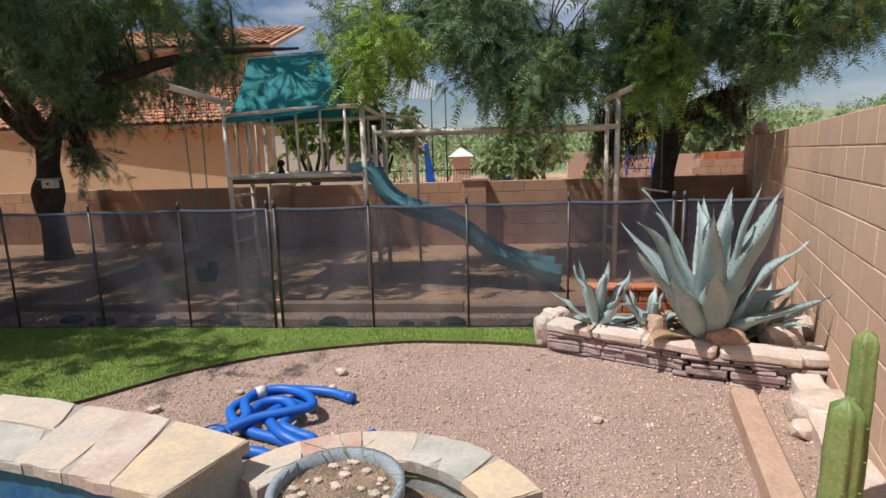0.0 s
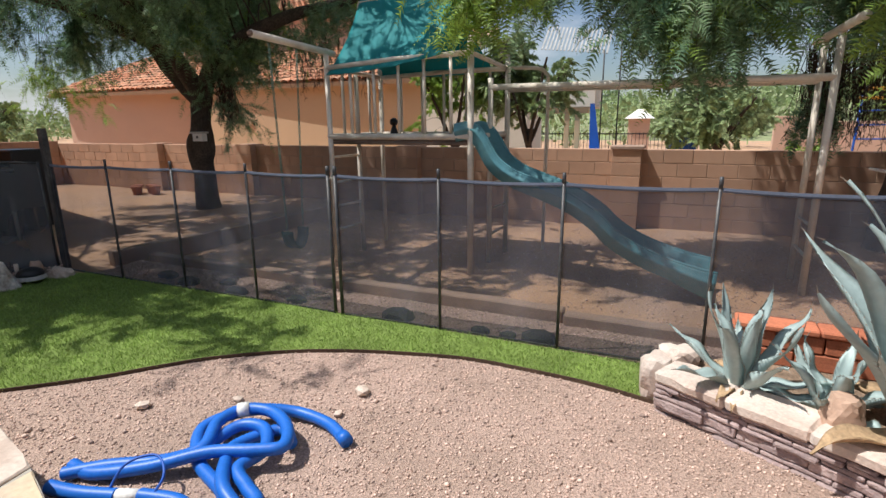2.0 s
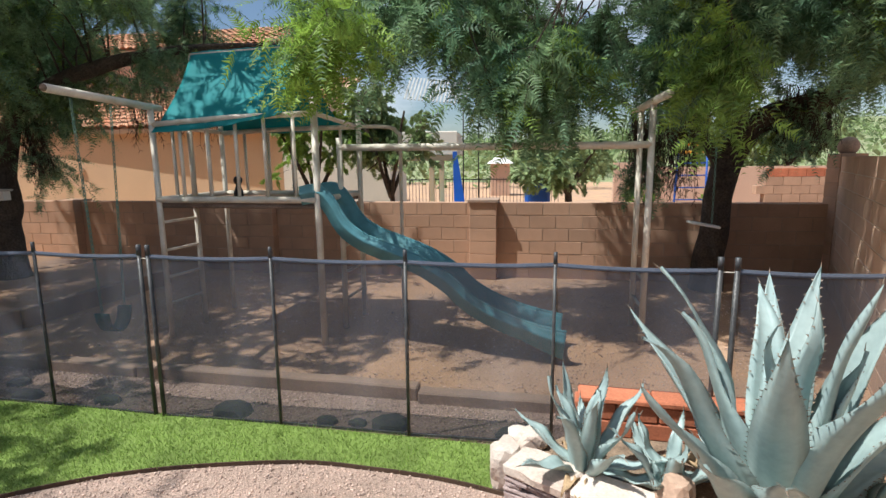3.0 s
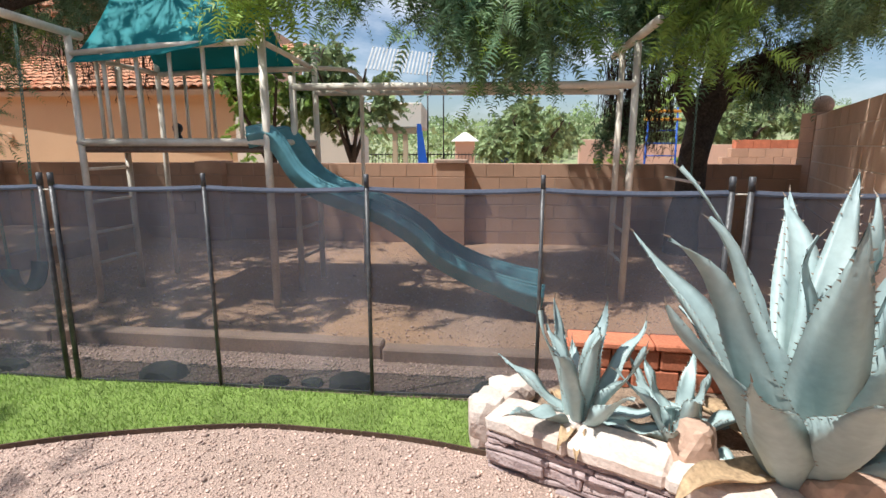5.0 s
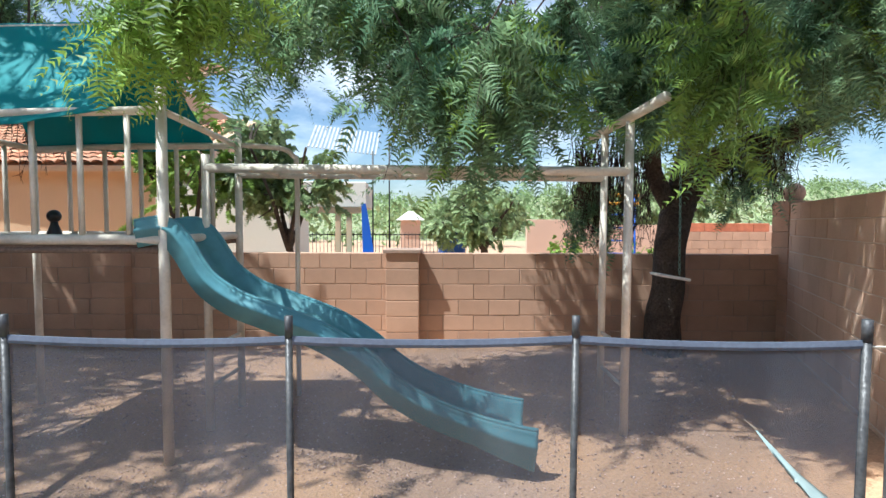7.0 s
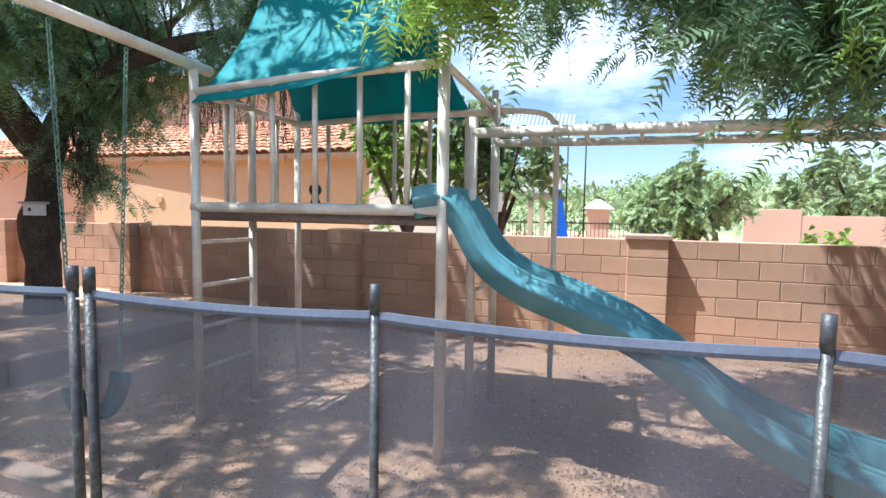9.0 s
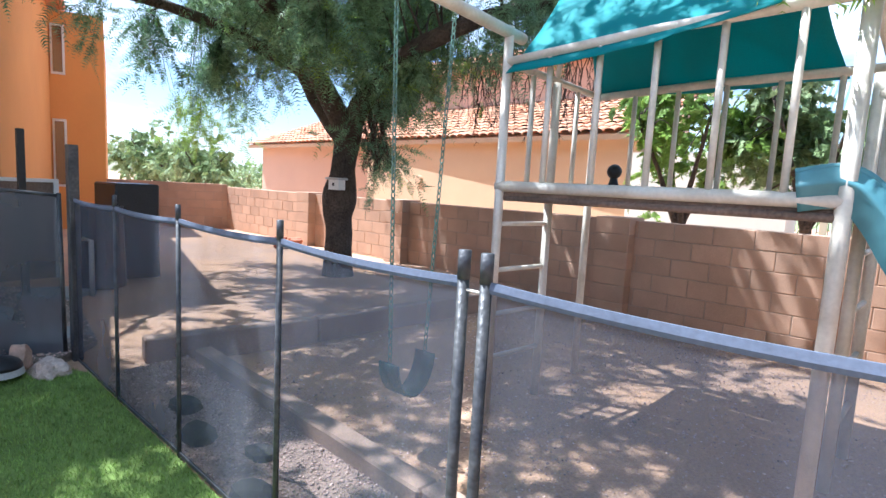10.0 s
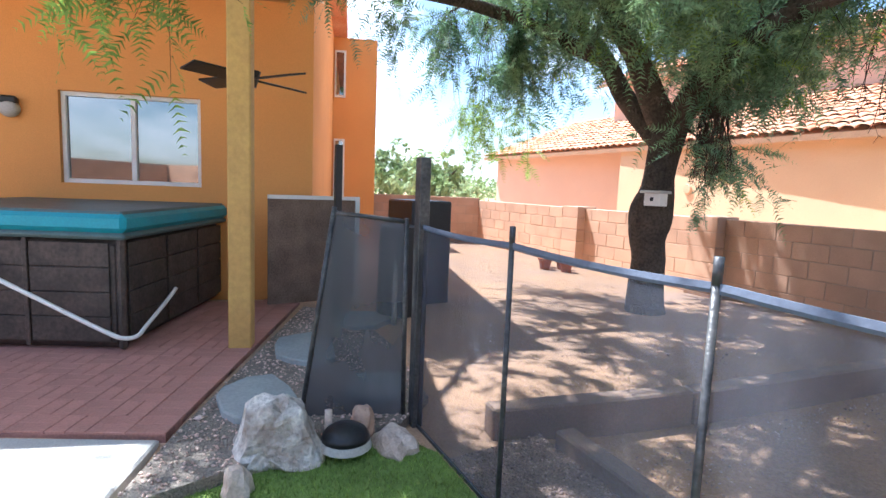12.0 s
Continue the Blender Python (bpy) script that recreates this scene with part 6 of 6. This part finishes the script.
def side_beam():
    a, b = Vector((1.80, 3.22, 0)), Vector((1.18, 1.6, 0))
    d = b - a
    m = pose(a.x, a.y, 0, 0, 0, math.degrees(math.atan2(d.y, d.x)))
    ob = part("border_beam", bm_box((0, -0.07, -0.03), (d.length, 0.07, 0.13), 0.015), M_TIMBER, matrix=m)
    tagged(ob, "orange-tan concrete border beam beside the gravel", "border")
    for k, (x, y, r) in enumerate(((2.15, 3.02, 0.20), (2.35, 3.05, 0.16), (1.95, 2.85, 0.09), (2.05, 2.65, 0.08), (2.2, 2.75, 0.07), (1.95, 2.6, 0.05), (2.28, 2.55, 0.06))):
        ob = part("rock", rough_stone(k + 60, (r * 2.2, r * 1.7, r * 1.3), 2, 0.3, r * 0.4), M_STONE_PALE)
        ob.location = (x, y, r * 0.4)
        tagged(ob, "pale cream rock lying beside the planter", "rock", "rocks beside the planter")


side_beam()


def wall_footing():
    a, b = Vector((2.72, 4.25, 0)), Vector((1.62, 1.85, 0))
    d = b - a
    bm = bm_box((0, -0.09, -0.05), (d.length, 0.09, 0.14), 0.02)
    bmesh.ops.subdivide_edges(bm, edges=[e for e in bm.edges if e.calc_length() > 0.6], cuts=14)
    for v in bm.verts:
        v.co += Vector((0, 0.03, 0.03)) * noise.noise(v.co * 4)
    ob = part("wall_footing", bm, M_CAP, matrix=pose(a.x, a.y, 0, 0, 0, math.degrees(math.atan2(d.y, d.x))))
    tagged(ob, "pale rough concrete footing along the block wall", "footing", kind="structure")


wall_footing()


# ---- beyond the wall ----
def far_tree(at, h, r, seed, mat, label, trunk_r=0.10, twigs=300, per=110, leaf=(0.11, 0.035, 0.34), zc=0.62):
    x, y, z = at
    return tree("garden_tree", at, [(x, y, z - 0.1, trunk_r), (x + 0.05, y, z + h * 0.2, trunk_r * 0.8), (x, y, z + h * 0.4, trunk_r * 0.7)],
                [[(x, y, z + h * 0.3, trunk_r * 0.7), (x + r * 0.3 * math.cos(a), y + r * 0.3 * math.sin(a), z + h * 0.55, trunk_r * 0.4), (x + r * 0.6 * math.cos(a), y + r * 0.6 * math.sin(a), z + h * 0.75, 0.02)] for a in (0.3, 2.2, 4.0, 5.3)],
                [(x, y, z + h * zc, r * 0.85, r * 0.85, h * 0.28, 4), (x + r * 0.4, y, z + h * (zc - 0.1), r * 0.55, r * 0.5, h * 0.2, 1.4), (x - r * 0.45, y, z + h * (zc - 0.12), r * 0.5, r * 0.5, h * 0.2, 1.3), (x - 0.1 * r, y, z + h * 0.85, r * 0.5, r * 0.5, h * 0.14, 1)],
                twigs, per, mat, label, seed, twig_len=0.45, droop=0.15, leaf=leaf)


far_tree((-2.95, 12.5, -0.1), 3.5, 1.35, 31, M_LEAF_BRIGHT, "leafy green young tree behind the garden wall", 0.08, 150, 110, (0.08, 0.028, 0.25), 0.72)
far_tree((-1.35, 12.6, -0.1), 3.8, 1.25, 37, M_LEAF_FAR, "leafy green young tree behind the garden wall", 0.07, 170, 110, (0.08, 0.028, 0.25), 0.74)
far_tree((3.35, 20.0, -0.3), 3.3, 2.2, 32, M_LEAF_FAR, "round pale-green tree beyond the garden wall", 0.16, 300, 110)
far_tree((15.5, 30.0, -0.3), 5.0, 4.0, 35, M_LEAF_FAR, "broad pale-green desert tree beyond the wall", 0.2, 260, 110, (0.16, 0.05, 0.5))
far_tree((10.5, 27.0, -0.3), 4.4, 3.4, 36, M_LEAF_FAR, "broad pale-green desert tree beyond the wall", 0.2, 260, 110, (0.14, 0.045, 0.45))
far_tree((-30.0, 19.5, -0.2), 3.8, 3.0, 33, M_LEAF_FAR, "rounded green tree beyond the side wall", 0.2, 220, 110, (0.16, 0.05, 0.5), 0.55)
far_tree((-37.0, 20.0, -0.2), 4.8, 4.0, 34, M_LEAF_FAR, "rounded green tree beyond the side wall", 0.2, 220, 110, (0.18, 0.06, 0.5), 0.55)


def scrub():
    """Far green scrub on a rising hillside."""
    rng = np.random.default_rng(77)
    bm = bmesh.new()
    bmesh.ops.create_icosphere(bm, subdivisions=2, radius=1.0)
    nx, ny = 70, 24
    v, f = [], []
    for j in range(ny + 1):
        for i in range(nx + 1):
            x = -90 + 230 * i / nx
            y = 40 + 90 * j / ny
            h = 9.0 * min(1.0, j / ny * 1.3) * (0.25 + 0.75 / (1 + math.exp(-(x - 5) / 14))) * (1 + 0.25 * noise.noise(Vector((x * 0.03, y * 0.03, 2))))
            v.append((x, y, h - 0.6))
    f = [(j * (nx + 1) + i, j * (nx + 1) + i + 1, (j + 1) * (nx + 1) + i + 1, (j + 1) * (nx + 1) + i) for j in range(ny) for i in range(nx)]
    bm.free()
    tagged(new("hillside", fast_mesh("hillside", v, f, M_HILL)), "distant scrub-covered green hillside", "hill", kind="structure")
    pts = []
    n = 480
    xs = rng.uniform(-85, 135, n)
    ys = 36 + 86 * rng.random(n) ** 1.4
    quads = []
    for x, y in zip(xs, ys):
        j = min(1.0, max(0.0, (y - 40) / 90) * 1.3)
        h = 9.0 * j * (0.25 + 0.75 / (1 + math.exp(-(x - 5) / 14))) * (1 + 0.25 * noise.noise(Vector((x * 0.03, y * 0.03, 2)))) - 0.6
        r = rng.uniform(1.0, 2.2)
        k = 170
        d = rng.normal(0, 1, (k, 3))
        d /= np.linalg.norm(d, axis=1, keepdims=True)
        p = np.array([x, y, max(h, 0) + r * 0.75]) + d * (rng.uniform(0.5, 1.0, (k, 1)) * r) * np.array([1.2, 1.2, 0.9])
        a = rng.normal(0, 0.16, (k, 3)) * r * 0.6
        b = rng.normal(0, 0.16, (k, 3)) * r * 0.6
        quads.append(np.stack([p, p + a, p + a + b, p + b], 1))
    q = np.concatenate(quads)
    tagged(new("far_scrub", fast_mesh("far_scrub", q.reshape(-1, 3), np.arange(len(q) * 4).reshape(-1, 4), M_LEAF_FAR)), "pale green desert scrub and trees far off", "woods", kind="stuff")


scrub()


def beyond_wall_things():
    # low house with flat porch
    h = base("porch_house", (-2.6, 20.0, -0.3), "pale flat-roofed porch on slim columns", "porch")
    part("roof_slab", bm_box((0.0, 0.0, 2.3), (2.2, 4.0, 3.1), 0.03), M_STUCCO_WHITE, h)
    part("beam", bm_box((0.0, 0.05, 2.1), (2.0, 0.4, 2.3), 0.02), M_STUCCO_TAN, h)
    for x in (1.2, 1.55):
        part("column", bm_box((x, 0.1, 0), (x + 0.16, 0.3, 2.1), 0.01), M_STUCCO_TAN, h)
    g = base("gazebo", (1.25, 30.0, -0.3), "small tan gazebo with a white hip roof", "gazebo")
    part("body", bm_box((-0.5, -0.5, 0), (0.5, 0.5, 1.95), 0.02), M_STUCCO_PINK, g)
    bm = bmesh.new()
    bmesh.ops.create_cone(bm, cap_ends=True, segments=4, radius1=1.0, radius2=0.15, depth=0.45, matrix=Matrix.Translation((0, 0, 2.15)) @ pose(0, 0, 0, 0, 0, 45))
    part("roof", bm, M_WHITE, g)
    fence = base("iron_fence", (-2.8, 22.0, -0.3), "black wrought-iron picket fence far off", "fence")
    for z in (0.2, 1.38):
        pipe("rail", [(0, 0, z), (6.2, 0, z)], 0.02, M_IRON, fence, 4)
    for k in range(48):
        pipe("picket", [(k * 0.13, 0, 0), (k * 0.13, 0, 1.45)], 0.011, M_IRON, fence, 4)
    b = base("pool_slide", (-0.02, 19.5, -0.3), "tall narrow blue plastic fin", "slide")
    bm = bmesh.new()
    slab(bm, [(-0.46, 0), (0.0, 0.0), (0.0, 0.08), (-0.46, 0.08)], 0, 2.4)
    for v in bm.verts:
        t = v.co.z / 2.4
        v.co.x = v.co.x * (1 - 0.7 * t) - 0.38 * t
    part("fin", bm, M_BLUE, b)
    w = base("far_wall", (5.8, 24.0, -0.3), "pinkish far garden wall with stepped top", "wall", kind="structure")
    part("wall_body", bm_box((0.0, 0, 0), (1.8, 0.2, 1.95), 0.01), M_STUCCO_PINK, w)
    part("wall_body", bm_box((1.8, 0.02, 0), (12.0, 0.18, 1.75), 0.01), M_STUCCO_PINK, w)
    pile = base("brick_stack", (7.1, 15.0, -0.3), "stack of red and pink wall blocks behind the wall", "block stack")
    for j in range(9):
        for k in range(6 - max(0, j - 7)):
            x = k * 0.41 + (0.2 if j % 2 else 0) + max(0, j - 7) * 0.3
            part("block", bm_box((x, 0, j * 0.205), (x + 0.40, 0.2, j * 0.205 + 0.2), 0.006), M_REDBLOCK if j > 7 else M_BLOCK, pile)
    t = base("blue_tarp", (2.0, 21.0, -0.3), "dark blue tarp draped over a low frame", "tarp")
    part("sheet", bm_box((0, 0, 0), (0.9, 0.5, 1.6), 0.1), M_BLUE, t)
    lat = base("shade_ramada", (-2.4, 21.0, 4.0), "tilted silver lattice shade roof", "lattice roof")
    for k in range(18):
        part("slat", bm_box((k * 0.13, 0, 0), (k * 0.13 + 0.06, 1.5, 0.03), 0, pose(0, 0, 0, 38, 6, 0)), M_SILVER, lat)
    for x in (2.15, 2.7):
        pipe("mast", [(x, 0.0, -4.2), (x, 0.0, -0.1 if x < 2.5 else 0.3)], 0.025, M_IRON, lat, 6)
    climb = base("climbing_frame", (4.5, 13.0, -0.2), "blue metal climbing frame with yellow top behind the wall", "climbing frame")
    for x in (0.0, 0.68):
        pipe("post", [(x * 1.0, 0, 0), (x + (0.06 if x < 0.3 else -0.06), 0, 2.35)], 0.02, M_BLUE, climb, 8)
    for z in (1.15, 1.4, 1.65, 1.9):
        pipe("rung", [(0.04, 0, z), (0.64, 0, z)], 0.014, M_BLUE, climb, 6)
    for z in (2.12, 2.28):
        pipe("top_bar", [(-0.02, 0, z), (0.70, 0, z)], 0.03, M_YELLOW, climb, 8, "orange-yellow top bar")
    pool = base("swimming_pool", (-1.4, 17.6, -0.3), "small pale blue swimming pool with tan coping", "pool")
    part("coping", bm_box((0.0, 0.0, 0.0), (1.7, 2.6, 0.62), 0.03), M_STUCCO_TAN, pool)
    part("water", bm_box((0.1, 0.1, 0.6), (1.6, 2.5, 0.63)), M_WATER, pool)
    for k, (x, y, s) in enumerate(((4.1, 14.0, 0.85), (5.6, 13.6, 0.75))):
        rng = np.random.default_rng(90 + k)
        sh = base("shrub", (x, y, -0.2), "bright yellow-green shrub behind the wall", "shrub", "shrubs behind the wall")
        tw = []
        for q in range(60):
            a = rng.uniform(0, 6.28)
            p0 = np.array([0, 0, 0.4])
            p1 = np.array([0.35 * math.cos(a), 0.35 * math.sin(a), rng.uniform(0.7, 1.75)]) * s
            tw.append((p0 * 0.4 + p1 * 0.6, p1))
        leaf_cloud("foliage", tw, 60, M_LEAF_BRIGHT, sh, rng, 0.06, 0.025, 0.16)
        pipe("stem", [(0, 0, -0.1), (0, 0, 0.9 * s)], 0.02, M_BARK, sh, 6)


beyond_wall_things()


def left_yard():
    side = base("pool_equipment", (-7.5, 6.35, 0.05), "dark pool pump and filter tank behind the gate", "pool pump")
    bm = bmesh.new()
    bmesh.ops.create_cone(bm, cap_ends=True, segments=18, radius1=0.24, radius2=0.22, depth=0.9, matrix=Matrix.Translation((0, 0, 0.5)))
    part("tank", bm, M_BLACK, side, smooth=False)
    part("cabinet", bm_box((-0.9, 0.25, 0), (-0.25, 0.75, 1.2), 0.02), M_BLACK, side)
    pipe("pipe", [(0.3, -0.2, 0.0), (0.3, -0.2, 0.6), (0.1, -0.2, 0.6)], 0.025, M_CONC, side)
    panel = base("leaning_panel", (-8.3, 5.7, 0.1), "dark mesh panel with white frame leaning on the house", "panel")
    part("screen", bm_box((-0.02, -0.5, 0), (0.0, 0.45, 1.12), 0, None), M_DECK, panel)
    for lo, hi in (((-0.03, 0.45, 0), (0.02, 0.50, 1.16)), ((-0.03, -0.5, 1.12), (0.02, 0.45, 1.16))):
        part("frame", bm_box(lo, hi), M_WHITE, panel)
    for k, (x, y) in enumerate(((-9.6, 10.2), (-9.3, 10.3), (-9.05, 10.15), (-9.4, 10.0))):
        ob = base("clay_pot", (x, y, 0.09), "small terracotta pot on the dirt", "pot", "terracotta pots on dirt")
        bm = bmesh.new()
        bmesh.ops.create_cone(bm, cap_ends=True, segments=14, radius1=0.075, radius2=0.11, depth=0.18, matrix=Matrix.Translation((0, 0, 0.09)))
        part("body", bm, M_TERRA, ob)
        bm = bmesh.new()
        bmesh.ops.create_cone(bm, cap_ends=True, segments=14, radius1=0.122, radius2=0.122, depth=0.04, matrix=Matrix.Translation((0, 0, 0.18)))
        part("rim", bm, M_TERRA, ob)
    bird = base("bird_feeder", (-6.33, 8.72, 1.30), "small white wooden bird house on the trunk", "bird house")
    part("box", bm_box((-0.10, -0.06, 0), (0.10, 0.06, 0.13), 0.004), M_WHITE, bird)
    part("roof", bm_box((-0.13, -0.10, 0.13), (0.13, 0.08, 0.16), 0.006), M_CONC, bird)
    part("hole", bm_box((-0.02, -0.064, 0.05), (0.02, -0.061, 0.09)), M_BLACK, bird)


left_yard()


def odd_things():
    ob = part("iron_post", bm_box((-0.03, -0.03, 0), (0.03, 0.03, 1.72), 0.004), M_IRON)
    ob.location = (-7.35, 5.62, 0.03)
    tagged(ob, "tall black square post behind the gate", "post")
    knob = base("deck_finial", (-2.36, 7.93, 1.398), "small black round finial standing on the deck", "finial")
    bm = bmesh.new()
    bmesh.ops.create_uvsphere(bm, u_segments=14, v_segments=10, radius=0.055)
    part("ball", bm, M_BLACK, knob, smooth=True, matrix=Matrix.Translation((0, 0, 0.19)))
    pipe("stem", [(0, 0, 0.0), (0, 0, 0.05), (0, 0, 0.12), (0, 0, 0.16)], [0.06, 0.055, 0.03, 0.025], M_BLACK, knob, 12)
    seat = base("disc_swing", (3.25, 8.2, 1.0), "small white swing seat hung by a chain", "swing")
    part("seat", bm_box((-0.17, -0.10, 0), (0.17, 0.10, 0.03), 0.01, pose(0, 0, 0, 0, 10, 0)), M_WHITE, seat)
    bm = bmesh.new()
    chain_line(bm, (0.1, 0, 0.03), (0.12, 0.1, 2.2), 60)
    part("chain", bm, M_CHAIN, seat)


odd_things()


# ---- the walls' blocks ----
block_wall("wall_back", BACK_A, BACK_B, -0.15, 1.14, 0.19, "brown concrete-block garden wall with recessed joints", [(12.2, 17.8)])
block_wall("wall_side", (0.86, 0.0), (5.60, 9.42), -0.15, 1.80, 0.19, "tall tan concrete-block side wall", [(2.2, 8.5)], mats=(M_BLOCK_TAN, M_BLOCKJOIN_TAN, M_MORTAR_PALE))
block_wall("wall_far_side", (-15.6, 6.9), (-13.3, 11.25), -0.1, 1.20, 0.19, "brown concrete-block side wall beyond the house", [])
block_wall("wall_south", (-11.5, -3.6), (0.9, -3.6), -0.15, 1.80, 0.19, "tan concrete-block wall closing the yard", [])
block_wall("wall_south_side", (0.9, -3.55), (0.9, -0.1), -0.15, 1.80, 0.19, "tan concrete-block wall closing the yard", [])
